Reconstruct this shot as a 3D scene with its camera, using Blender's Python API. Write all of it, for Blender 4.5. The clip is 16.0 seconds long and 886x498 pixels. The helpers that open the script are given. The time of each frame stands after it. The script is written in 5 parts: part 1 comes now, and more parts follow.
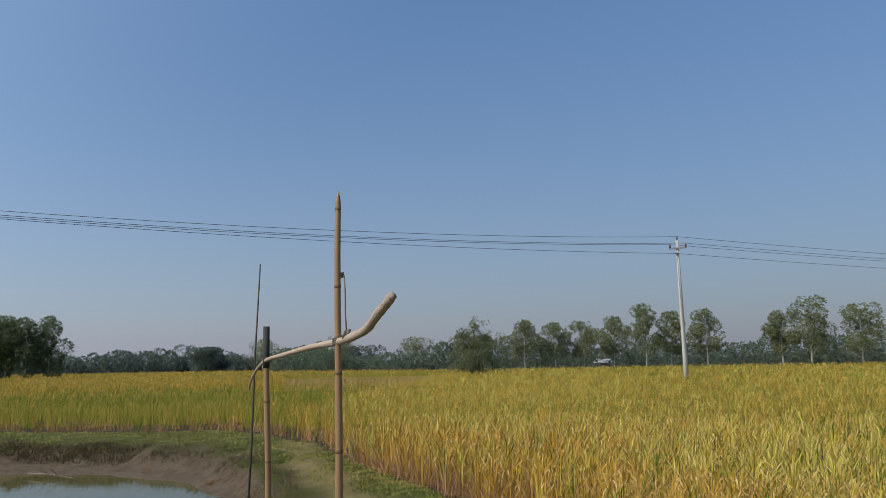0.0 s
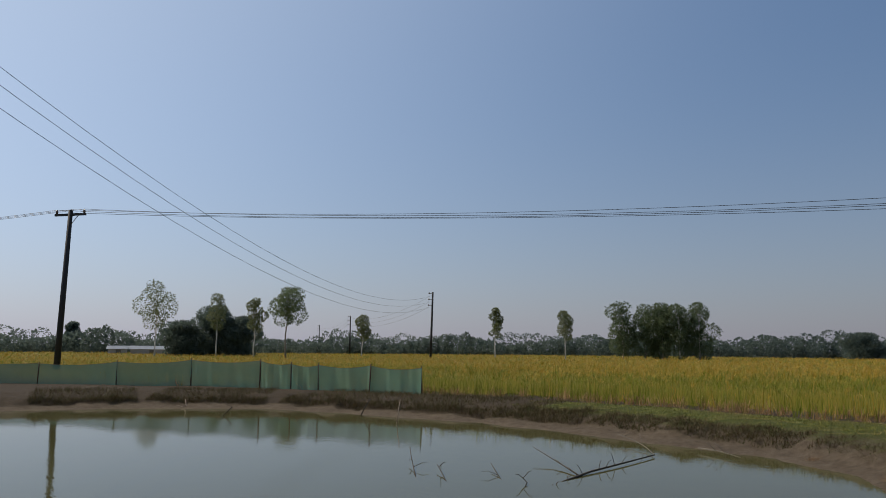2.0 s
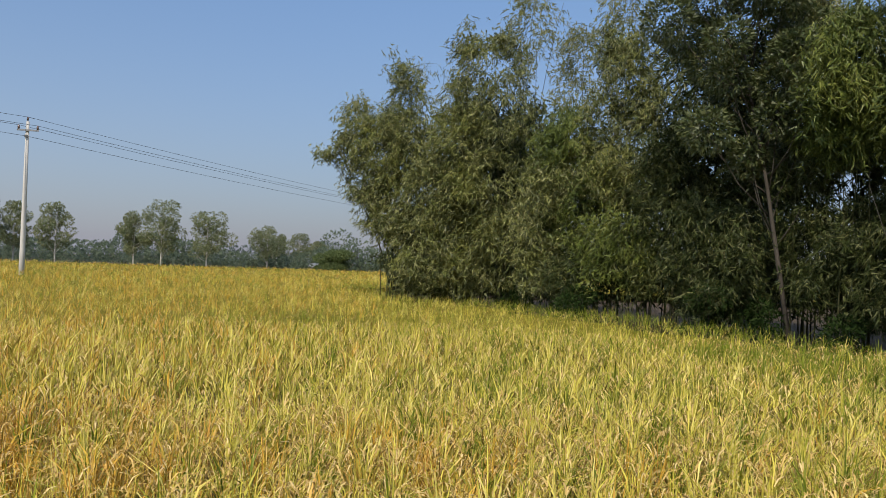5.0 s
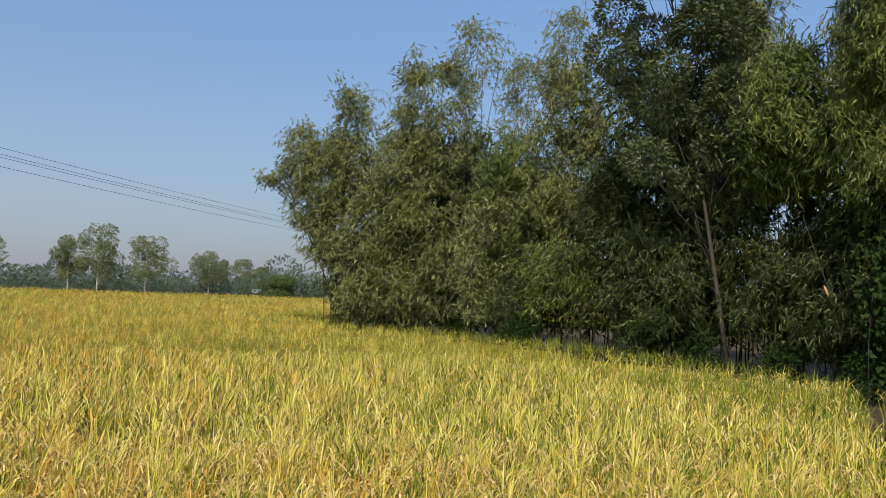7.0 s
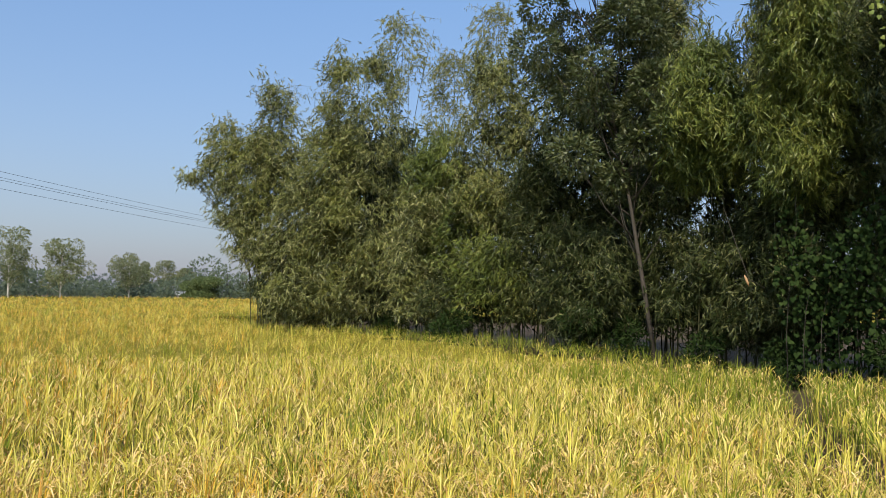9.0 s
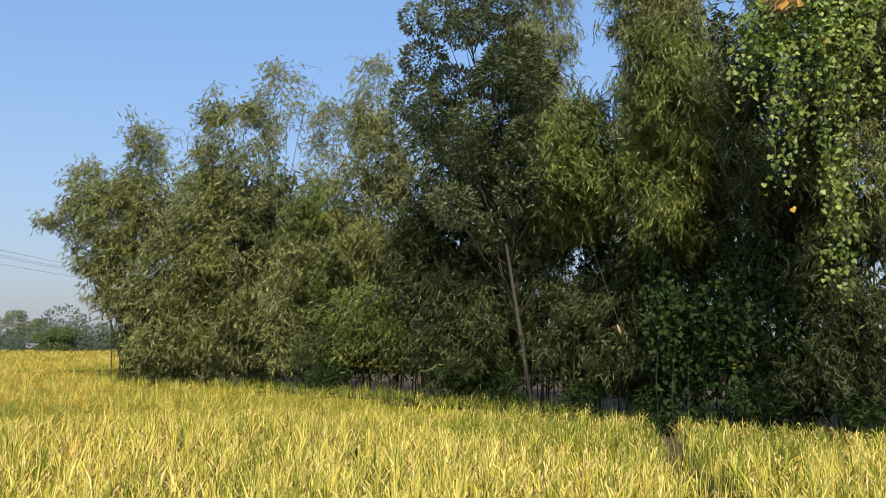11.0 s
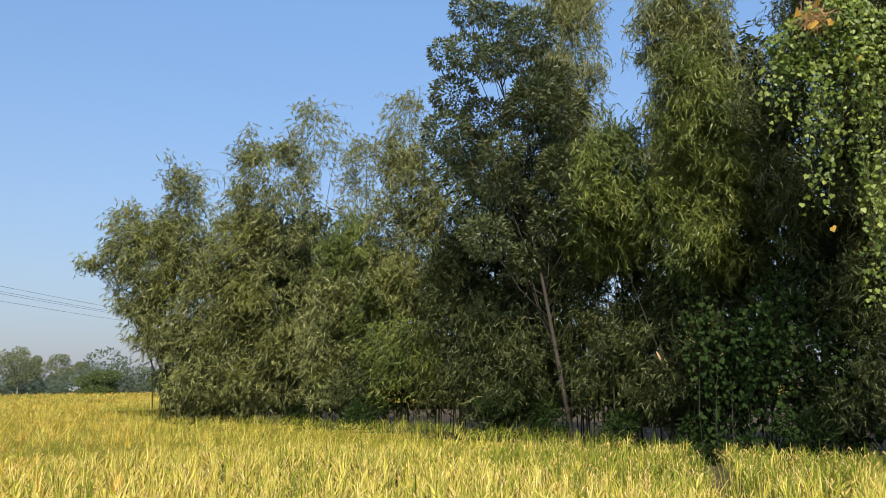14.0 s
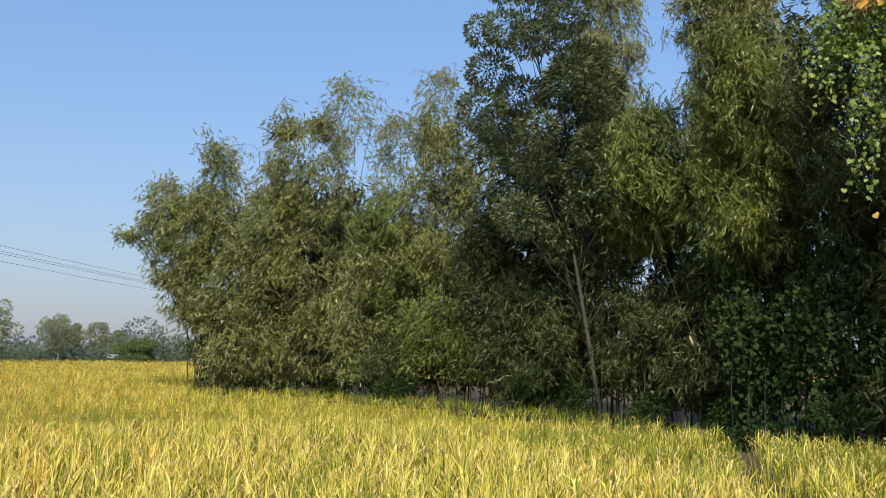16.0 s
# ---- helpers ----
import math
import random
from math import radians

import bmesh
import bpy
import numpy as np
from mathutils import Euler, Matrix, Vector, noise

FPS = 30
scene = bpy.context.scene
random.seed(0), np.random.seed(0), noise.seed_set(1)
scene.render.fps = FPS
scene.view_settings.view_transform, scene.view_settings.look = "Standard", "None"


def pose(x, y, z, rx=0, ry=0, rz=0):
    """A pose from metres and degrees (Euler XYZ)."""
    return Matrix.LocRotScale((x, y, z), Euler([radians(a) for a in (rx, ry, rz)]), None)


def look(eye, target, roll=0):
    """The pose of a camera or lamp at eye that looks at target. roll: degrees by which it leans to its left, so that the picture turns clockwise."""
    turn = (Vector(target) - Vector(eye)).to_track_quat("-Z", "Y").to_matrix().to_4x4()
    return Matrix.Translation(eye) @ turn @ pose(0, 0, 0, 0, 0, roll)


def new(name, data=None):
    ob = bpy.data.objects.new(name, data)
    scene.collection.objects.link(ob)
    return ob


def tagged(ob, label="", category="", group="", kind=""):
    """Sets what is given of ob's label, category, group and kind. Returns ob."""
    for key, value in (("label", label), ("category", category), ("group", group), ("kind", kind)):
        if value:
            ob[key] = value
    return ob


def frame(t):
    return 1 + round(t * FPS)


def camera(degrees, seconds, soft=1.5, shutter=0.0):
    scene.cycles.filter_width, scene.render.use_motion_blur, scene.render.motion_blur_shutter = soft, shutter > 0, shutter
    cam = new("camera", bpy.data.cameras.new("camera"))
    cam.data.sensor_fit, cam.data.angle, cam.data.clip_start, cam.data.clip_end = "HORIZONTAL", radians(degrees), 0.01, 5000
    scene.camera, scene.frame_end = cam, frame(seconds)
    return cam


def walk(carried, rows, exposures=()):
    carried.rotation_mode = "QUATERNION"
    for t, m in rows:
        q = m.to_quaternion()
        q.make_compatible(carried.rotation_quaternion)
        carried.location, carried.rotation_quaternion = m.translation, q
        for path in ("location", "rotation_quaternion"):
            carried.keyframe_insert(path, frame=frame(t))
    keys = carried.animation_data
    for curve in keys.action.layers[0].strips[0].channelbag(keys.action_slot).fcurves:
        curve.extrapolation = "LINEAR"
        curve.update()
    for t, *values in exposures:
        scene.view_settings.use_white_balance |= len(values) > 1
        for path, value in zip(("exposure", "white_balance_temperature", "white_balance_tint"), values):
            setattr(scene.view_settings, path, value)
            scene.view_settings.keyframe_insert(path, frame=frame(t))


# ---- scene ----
import collections

EXPOSURES = [(0.0, -0.30, 6600, 10), (0.8, -0.45, 6650, 11), (1.5, -0.60, 6950, 13), (2.1, -0.62, 6950, 13), (3.0, -0.39, 6800, 14), (3.5, -0.21, 6800, 14), (4.0, -0.18, 6800, 14), (5.0, 0.02, 6850, 13), (7.5, 0.16, 6850, 11), (8.5, 0.27, 6870, 12), (9.0, 0.34, 6880, 12), (10.0, 0.46, 6900, 13), (12.5, 0.52, 6980, 11), (16.0, 0.48, 6930, 11)]
cam = camera(59.24, 16.0, soft=0.5)
# seconds, x, y, z, yaw, pitch, roll
ROWS = [
    (0, 0.000, 0.002, 1.582, 1.89, 8.19, -1.05),
    (0.2, -0.011, 0.016, 1.583, 7.85, 8.24, -0.37),
    (0.5, -0.080, 0.033, 1.586, 20.05, 8.28, 0.59),
    (0.8, -0.127, -0.018, 1.590, 30.85, 8.23, 1.56),
    (1, -0.135, -0.070, 1.592, 35.11, 8.14, 1.72),
    (1.2, -0.126, -0.106, 1.587, 39.15, 8.12, 1.64),
    (1.5, -0.062, -0.197, 1.579, 45.35, 7.92, 1.61),
    (2, -0.185, -0.049, 1.574, 46.69, 7.34, 0.44),
    (2.2, -0.121, -0.020, 1.569, 42.98, 7.12, -0.05),
    (2.4, -0.082, 0.026, 1.563, 33.82, 6.95, -0.92),
    (2.5, -0.040, 0.040, 1.561, 27.46, 6.80, -1.64),
    (2.8, 0.112, 0.068, 1.553, 8.06, 4.56, 0.58),
    (3, 0.156, 0.170, 1.548, 1.38, 2.10, 0.98),
    (3.2, 0.198, 0.227, 1.550, -1.76, 1.27, 1.20),
    (3.5, 0.225, 0.343, 1.553, -8.15, 1.18, 0.95),
    (3.8, 0.259, 0.611, 1.550, -16.13, 1.28, 0.16),
    (4, 0.533, 0.854, 1.548, -22.29, 0.75, 2.31),
    (4.5, 0.699, 0.959, 1.569, -33.34, 0.82, 2.39),
    (5, 0.765, 0.997, 1.570, -42.78, 1.33, 2.18),
    (5.2, 0.720, 1.032, 1.580, -45.44, 1.34, 1.97),
    (7.3, 0.927, 1.102, 1.592, -46.67, 3.76, 2.26),
    (7.5, 0.945, 1.123, 1.590, -46.87, 4.11, 1.91),
    (8, 0.940, 1.120, 1.592, -47.97, 5.82, -0.11),
    (8.5, 0.970, 1.144, 1.597, -48.49, 4.04, -0.01),
    (9, 0.984, 1.191, 1.612, -51.93, 3.33, 0.98),
    (9.5, 1.058, 1.309, 1.651, -52.58, 3.11, 1.35),
    (10, 1.088, 1.354, 1.669, -56.71, 3.18, 1.62),
    (10.2, 1.114, 1.333, 1.674, -59.61, 3.60, 1.51),
    (12.3, 1.09, 1.34, 1.527, -60.21, 10.08, -0.36),
    (12.5, 1.09, 1.34, 1.533, -59.98, 10.02, -0.49),
    (13, 1.09, 1.34, 1.52, -59.43, 10.0, -0.8),
    (13.5, 1.09, 1.34, 1.537, -58.78, 9.86, -0.77),
    (14, 1.09, 1.34, 1.545, -58.42, 9.67, -0.59),
    (14.5, 1.09, 1.34, 1.555, -58.13, 9.42, -0.31),
    (15, 1.09, 1.34, 1.543, -57.82, 9.15, 0.12),
    (15.5, 1.09, 1.34, 1.556, -57.55, 8.65, 0.42),
    (16, 1.09, 1.34, 1.576, -56.01, 7.97, 0.89),
]
walk(cam, [(t, pose(x, y, z, 90 + pitch, 0, yaw) @ pose(0, 0, 0, 0, 0, roll)) for t, x, y, z, yaw, pitch, roll in ROWS],
     exposures=EXPOSURES)

# ---- world, sun ----
SUN_YAW, SUN_UP = 118.0, 45.0          # degrees left of +y, and above the horizon
sun_way = Vector((-math.sin(radians(SUN_YAW)) * math.cos(radians(SUN_UP)), math.cos(radians(SUN_YAW)) * math.cos(radians(SUN_UP)), math.sin(radians(SUN_UP))))
world = bpy.data.worlds.new("daylight")
scene.world = world
world.use_nodes = True
wn = world.node_tree.nodes
sky = wn.new("ShaderNodeTexSky")
sky.sky_type = "NISHITA"
sky.sun_disc = False
sky.sun_elevation = radians(SUN_UP)
sky.sun_rotation = radians(-SUN_YAW)
sky.altitude = 0.0
sky.air_density, sky.dust_density, sky.ozone_density = 1.0, 0.6, 4.5
wn["Background"].inputs["Strength"].default_value = 0.109
haze = wn.new("ShaderNodeMix")
haze.data_type = "RGBA"
haze.inputs[7].default_value = (3.58, 3.70, 4.72, 1)
# haze thickens towards the horizon
sky_way, sky_up, thick, dense = wn.new("ShaderNodeTexCoord"), wn.new("ShaderNodeSeparateXYZ"), wn.new("ShaderNodeMath"), wn.new("ShaderNodeMath")
rest = wn.new("ShaderNodeMath")
rest.operation, thick.operation, dense.operation = "SUBTRACT", "POWER", "MULTIPLY"
rest.use_clamp = True
rest.inputs[0].default_value, thick.inputs[1].default_value, dense.inputs[1].default_value = 1.0, 6.0, 0.92
world.node_tree.links.new(sky_way.outputs["Generated"], sky_up.inputs[0])
world.node_tree.links.new(sky_up.outputs["Z"], rest.inputs[1])
world.node_tree.links.new(rest.outputs[0], thick.inputs[0])
world.node_tree.links.new(thick.outputs[0], dense.inputs[0])
# and towards the sun
glow, near_sun, more, both = wn.new("ShaderNodeVectorMath"), wn.new("ShaderNodeMath"), wn.new("ShaderNodeMath"), wn.new("ShaderNodeMath")
glow.operation, near_sun.operation, more.operation, both.operation = "DOT_PRODUCT", "MAXIMUM", "POWER", "MULTIPLY"
glow.inputs[1].default_value = sun_way
near_sun.inputs[1].default_value, more.inputs[1].default_value, both.inputs[1].default_value = 0.0, 2.0, 0.95
both.use_clamp = True
world.node_tree.links.new(sky_way.outputs["Generated"], glow.inputs[0])
world.node_tree.links.new(glow.outputs["Value"], near_sun.inputs[0])
world.node_tree.links.new(near_sun.outputs[0], more.inputs[0])
world.node_tree.links.new(more.outputs[0], both.inputs[0])
glare = wn.new("ShaderNodeMix")
glare.data_type = "RGBA"
glare.inputs[7].default_value = (6.0, 7.4, 9.3, 1)
world.node_tree.links.new(both.outputs[0], glare.inputs[0])
deep = wn.new("ShaderNodeMix")
deep.data_type, deep.blend_type = "RGBA", "MULTIPLY"
deep.inputs[0].default_value = 1.0
deep.inputs[7].default_value = (0.92, 1.055, 1.10, 1)
world.node_tree.links.new(sky.outputs["Color"], deep.inputs[6])
world.node_tree.links.new(deep.outputs[2], glare.inputs[6])
world.node_tree.links.new(glare.outputs[2], haze.inputs[6])
world.node_tree.links.new(dense.outputs[0], haze.inputs[0])
# the whole sky brightens upwards and towards the sun


def sky_math(how, *values):
    node = wn.new("ShaderNodeMath")
    node.operation = how
    for k, v in enumerate(values):
        if isinstance(v, (int, float)):
            node.inputs[k].default_value = v
        else:
            world.node_tree.links.new(v, node.inputs[k])
    return node.outputs[0]


up, facing = sky_math("MINIMUM", sky_math("MAXIMUM", sky_up.outputs["Z"], 0.0), 0.45), glow.outputs["Value"]
by_sun = sky_math("MULTIPLY_ADD", facing, sky_math("MULTIPLY_ADD", facing, 0.17, 1.02), 0.075)
by_height = sky_math("MULTIPLY_ADD", up, 1.78, sky_math("MULTIPLY_ADD", facing, -2.62, 0.05))
stops = sky_math("MINIMUM", sky_math("MAXIMUM", sky_math("MULTIPLY_ADD", up, by_height, by_sun), -0.5), 0.7)
lit = wn.new("ShaderNodeVectorMath")
lit.operation = "SCALE"
world.node_tree.links.new(haze.outputs[2], lit.inputs[0])
world.node_tree.links.new(sky_math("POWER", 2.0, stops), lit.inputs["Scale"])
world.node_tree.links.new(lit.outputs[0], wn["Background"].inputs["Color"])
sun = new("sun", bpy.data.lights.new("sun", "SUN"))
sun.data.energy, sun.data.angle, sun.data.color = 4.1, radians(0.6), (1.0, 0.93, 0.82)
sun.matrix_world = look(sun_way * 50, (0, 0, 0))


# ---- materials ----
def base_material(name):
    m = bpy.data.materials.new(name)
    m.use_nodes = True
    n, l = m.node_tree.nodes, m.node_tree.links
    return m, n, l, n["Principled BSDF"]


def ramp(n, stops):
    r = n.new("ShaderNodeValToRGB")
    e = r.color_ramp.elements
    while len(e) < len(stops):
        e.new(0.5)
    for k, (p, c) in enumerate(stops):
        e[k].position, e[k].color = p, (*c, 1)
    return r


def noise_node(n, l, scale, detail=4.0, rough=0.6, stretch=None):
    t = n.new("ShaderNodeTexNoise")
    t.inputs["Scale"].default_value, t.inputs["Detail"].default_value, t.inputs["Roughness"].default_value = scale, detail, rough
    co = n.new("ShaderNodeTexCoord")
    if stretch:
        mp = n.new("ShaderNodeMapping")
        mp.inputs["Scale"].default_value = stretch
        l.new(co.outputs["Object"], mp.inputs["Vector"])
        l.new(mp.outputs["Vector"], t.inputs["Vector"])
    else:
        l.new(co.outputs["Object"], t.inputs["Vector"])
    return t


def mix_rgb(n, l, a, b, fac, mode="MIX"):
    m = n.new("ShaderNodeMix")
    m.data_type, m.blend_type = "RGBA", mode
    for sock, v in ((m.inputs[0], fac), (m.inputs[6], a), (m.inputs[7], b)):
        if hasattr(v, "is_output"):
            l.new(v, sock)
        elif isinstance(v, (int, float)):
            sock.default_value = v
        else:
            sock.default_value = (*v, 1)
    return m.outputs[2]


def surface(name, stops, scale=3.0, fine=40.0, rough=0.9, bump=0.02, stretch=None, metal=0.0, fine_amount=0.4, spec=0.3):
    """A rough surface: a ramp over coarse and fine noise, with bump."""
    m, n, l, b = base_material(name)
    big, small = noise_node(n, l, scale, 5, 0.65, stretch), noise_node(n, l, fine, 4, 0.6, stretch)
    mx = n.new("ShaderNodeMix")
    mx.inputs[0].default_value = fine_amount
    l.new(big.outputs["Fac"], mx.inputs[2])
    l.new(small.outputs["Fac"], mx.inputs[3])
    r = ramp(n, stops)
    l.new(mx.outputs[0], r.inputs[0])
    l.new(r.outputs[0], b.inputs["Base Color"])
    b.inputs["Roughness"].default_value, b.inputs["Metallic"].default_value = rough, metal
    b.inputs["Specular IOR Level"].default_value = spec
    bp = n.new("ShaderNodeBump")
    bp.inputs["Strength"].default_value, bp.inputs["Distance"].default_value = 0.8, bump
    l.new(small.outputs["Fac"], bp.inputs["Height"])
    l.new(bp.outputs[0], b.inputs["Normal"])
    return m


def leaf_material(name, stops, patch=None, patch_scale=0.2, patch_span=(0.45, 0.62), through_light=0.3, rough=0.55, spec=0.25):
    """Leaves: each island takes its own colour from the ramp; a second ramp shows in patches."""
    m, n, l, b = base_material(name)
    geo = n.new("ShaderNodeNewGeometry")
    r = ramp(n, stops)
    l.new(geo.outputs["Random Per Island"], r.inputs[0])
    colour = r.outputs[0]
    if patch:
        r2 = ramp(n, patch)
        l.new(geo.outputs["Random Per Island"], r2.inputs[0])
        t = noise_node(n, l, patch_scale, 3, 0.6)
        mr = n.new("ShaderNodeMapRange")
        mr.inputs[1].default_value, mr.inputs[2].default_value = patch_span
        l.new(t.outputs["Fac"], mr.inputs[0])
        colour = mix_rgb(n, l, colour, r2.outputs[0], mr.outputs[0])
    l.new(colour, b.inputs["Base Color"])
    b.inputs["Roughness"].default_value, b.inputs["Specular IOR Level"].default_value = rough, spec
    tr = n.new("ShaderNodeBsdfTranslucent")
    l.new(colour, tr.inputs["Color"])
    mx = n.new("ShaderNodeMixShader")
    mx.inputs[0].default_value = through_light
    l.new(b.outputs[0], mx.inputs[1])
    l.new(tr.outputs[0], mx.inputs[2])
    l.new(mx.outputs[0], n["Material Output"].inputs["Surface"])
    return m


def even(*cols):
    return [(k / max(1, len(cols) - 1), c) for k, c in enumerate(cols)]


RICE_LEAF = leaf_material("rice_leaf", even((0.20, 0.185, 0.02), (0.50, 0.435, 0.06), (0.63, 0.52, 0.09), (0.33, 0.305, 0.035), (0.70, 0.59, 0.18), (0.58, 0.45, 0.08)), None, through_light=0.08, spec=0.2)
RICE_ORANGE = leaf_material("rice_leaf_orange", even((0.30, 0.19, 0.024), (0.57, 0.32, 0.044), (0.65, 0.40, 0.055), (0.34, 0.24, 0.03), (0.61, 0.38, 0.10), (0.53, 0.265, 0.045)), None, through_light=0.08, spec=0.14)
RICE_EAR = leaf_material("rice_ear", even((0.48, 0.32, 0.09), (0.64, 0.44, 0.15), (0.34, 0.215, 0.06), (0.70, 0.53, 0.24), (0.52, 0.34, 0.12)), None, through_light=0.1, spec=0.16)
RICE_DRY = leaf_material("rice_dry", even((0.40, 0.22, 0.11), (0.52, 0.31, 0.16), (0.30, 0.17, 0.085), (0.46, 0.30, 0.13)), None, through_light=0.15, spec=0.12)
RICE_GREEN = leaf_material("rice_green", even((0.055, 0.085, 0.007), (0.15, 0.19, 0.017), (0.255, 0.275, 0.029), (0.095, 0.135, 0.011), (0.36, 0.365, 0.06)), None, through_light=0.16, spec=0.12)
DRY_WEED = leaf_material("dry_weed", even((0.18, 0.11, 0.06), (0.32, 0.20, 0.11), (0.23, 0.15, 0.08), (0.38, 0.27, 0.155)), None, through_light=0.15, spec=0.08)
STONE = surface("path_stone", even((0.09, 0.075, 0.05), (0.15, 0.125, 0.085), (0.20, 0.17, 0.12)), 6, 60, 0.95, 0.004)
# Golden-green lowered to imitate the shade inside standing rice.
RICE_SHADE = surface("rice_shade_sheet", even((0.05, 0.055, 0.008), (0.13, 0.118, 0.016), (0.20, 0.155, 0.022), (0.11, 0.105, 0.015)), 0.25, 6, 0.95, 0.1, spec=0.05)
# Dark green bamboo leaves, lowered further so the colour stands in for shade.
BAMBOO_SHADED = leaf_material("bamboo_leaf_shaded", even((0.01, 0.017, 0.004), (0.026, 0.039, 0.01), (0.065, 0.08, 0.022), (0.015, 0.024, 0.006), (0.17, 0.175, 0.07)), even((0.026, 0.037, 0.008), (0.065, 0.08, 0.018), (0.16, 0.16, 0.06)), 0.9, (0.55, 0.7), through_light=0.12, rough=0.48, spec=0.18)
# Olive copy raised for sunlit plumes, against the darkened copy above.
BAMBOO_OLIVE_LIT = leaf_material("bamboo_leaf_olive_lit", even((0.012, 0.019, 0.005), (0.098, 0.12, 0.031), (0.245, 0.252, 0.078), (0.021, 0.032, 0.008), (0.39, 0.385, 0.165)), even((0.031, 0.045, 0.01), (0.15, 0.168, 0.032), (0.275, 0.267, 0.075)), 0.7, (0.5, 0.66), through_light=0.10, rough=0.42, spec=0.32)
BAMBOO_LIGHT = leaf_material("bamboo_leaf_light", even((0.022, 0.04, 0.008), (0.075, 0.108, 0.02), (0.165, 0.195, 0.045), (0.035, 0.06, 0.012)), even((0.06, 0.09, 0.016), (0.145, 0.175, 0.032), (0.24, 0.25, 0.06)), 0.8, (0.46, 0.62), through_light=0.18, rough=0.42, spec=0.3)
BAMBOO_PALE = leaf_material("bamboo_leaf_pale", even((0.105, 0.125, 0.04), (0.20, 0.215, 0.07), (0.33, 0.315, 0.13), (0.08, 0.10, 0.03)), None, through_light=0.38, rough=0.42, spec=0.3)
CULM = surface("bamboo_culm", even((0.03, 0.036, 0.014), (0.055, 0.06, 0.024), (0.08, 0.075, 0.036), (0.11, 0.10, 0.055)), 2, 25, 0.7, 0.004, spec=0.15)
TREE_LEAF = leaf_material("tree_leaf", even((0.035, 0.055, 0.016), (0.06, 0.08, 0.024), (0.12, 0.13, 0.05), (0.045, 0.065, 0.02)), None, through_light=0.22, rough=0.42, spec=0.4)
# Grove leaves lightened to stand in for distance haze.
FAR_LEAF_HAZE = leaf_material("far_leaf_haze", even((0.105, 0.145, 0.08), (0.14, 0.18, 0.095), (0.18, 0.21, 0.115), (0.115, 0.155, 0.085)), None, through_light=0.55, rough=0.8, spec=0.05)
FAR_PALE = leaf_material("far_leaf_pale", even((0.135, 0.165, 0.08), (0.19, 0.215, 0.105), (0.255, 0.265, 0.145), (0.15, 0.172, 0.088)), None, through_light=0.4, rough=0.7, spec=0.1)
# Woods green with haze painted in as a paler tone.
WOODS_HAZE_GREEN = leaf_material("woods_leaf_haze_green", even((0.115, 0.155, 0.10), (0.15, 0.188, 0.122), (0.18, 0.215, 0.142), (0.125, 0.165, 0.105)), None, through_light=0.55, rough=0.9, spec=0.03)
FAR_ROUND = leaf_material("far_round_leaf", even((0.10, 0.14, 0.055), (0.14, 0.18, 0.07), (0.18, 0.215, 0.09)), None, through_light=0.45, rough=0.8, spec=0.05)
# Bluer leaves: more distance haze mixed into the colour.
WOODS_HAZE_BLUE = leaf_material("woods_leaf_haze_blue", even((0.105, 0.14, 0.115), (0.13, 0.165, 0.135), (0.15, 0.185, 0.15), (0.115, 0.15, 0.12)), None, through_light=0.6, rough=0.9, spec=0.02)
VINE = leaf_material("vine_leaf", even((0.05, 0.085, 0.014), (0.13, 0.19, 0.03), (0.30, 0.35, 0.075), (0.075, 0.125, 0.02), (0.21, 0.265, 0.05)), None, through_light=0.35, rough=0.45, spec=0.35)
# Foot vine and shrubs: dark green, lowered further to imitate the shade there.
FOOT_LEAF_SHADED = leaf_material("foot_leaf_shaded", even((0.014, 0.03, 0.007), (0.024, 0.046, 0.011), (0.038, 0.062, 0.016)), None, through_light=0.25, rough=0.7, spec=0.07)
VINE_DEAD = leaf_material("vine_leaf_dead", even((0.5, 0.25, 0.04), (0.6, 0.36, 0.06), (0.4, 0.2, 0.06)), None, through_light=0.3)
BARK = surface("bark", even((0.1, 0.085, 0.065), (0.2, 0.17, 0.13), (0.34, 0.31, 0.26)), 3, 30, 0.9, 0.01, stretch=(1, 1, 0.3))
BARK_DARK = surface("bark_dark", even((0.03, 0.026, 0.02), (0.05, 0.042, 0.034), (0.07, 0.058, 0.046), (0.045, 0.04, 0.03), (0.085, 0.07, 0.055), (0.26, 0.245, 0.21)), 2.2, 30, 0.9, 0.01, stretch=(1, 1, 0.3))
BARK_PALE = surface("bark_pale", even((0.3, 0.28, 0.24), (0.5, 0.47, 0.42), (0.62, 0.6, 0.55)), 3, 20, 0.85, 0.01, stretch=(1, 1, 0.3))
POLE_BAMBOO = surface("pole_bamboo", even((0.13, 0.068, 0.03), (0.26, 0.152, 0.07), (0.37, 0.232, 0.115), (0.29, 0.172, 0.08)), 2.5, 30, 0.5, 0.002, stretch=(1, 1, 0.15), spec=0.4)
POLE_DRY = surface("pole_dry_wood", even((0.20, 0.14, 0.10), (0.36, 0.265, 0.19), (0.50, 0.40, 0.31), (0.28, 0.20, 0.145)), 9, 70, 0.85, 0.012)
NODE_DARK = surface("bamboo_node", even((0.13, 0.075, 0.04), (0.26, 0.16, 0.08)), 8, 50, 0.8, 0.003)
DARK_STICK = surface("dark_stick", even((0.03, 0.025, 0.02), (0.07, 0.055, 0.04), (0.11, 0.085, 0.06)), 5, 40, 0.8, 0.004)
ROPE = surface("rope", even((0.1, 0.08, 0.06), (0.25, 0.22, 0.18)), 20, 120, 0.95, 0.003)
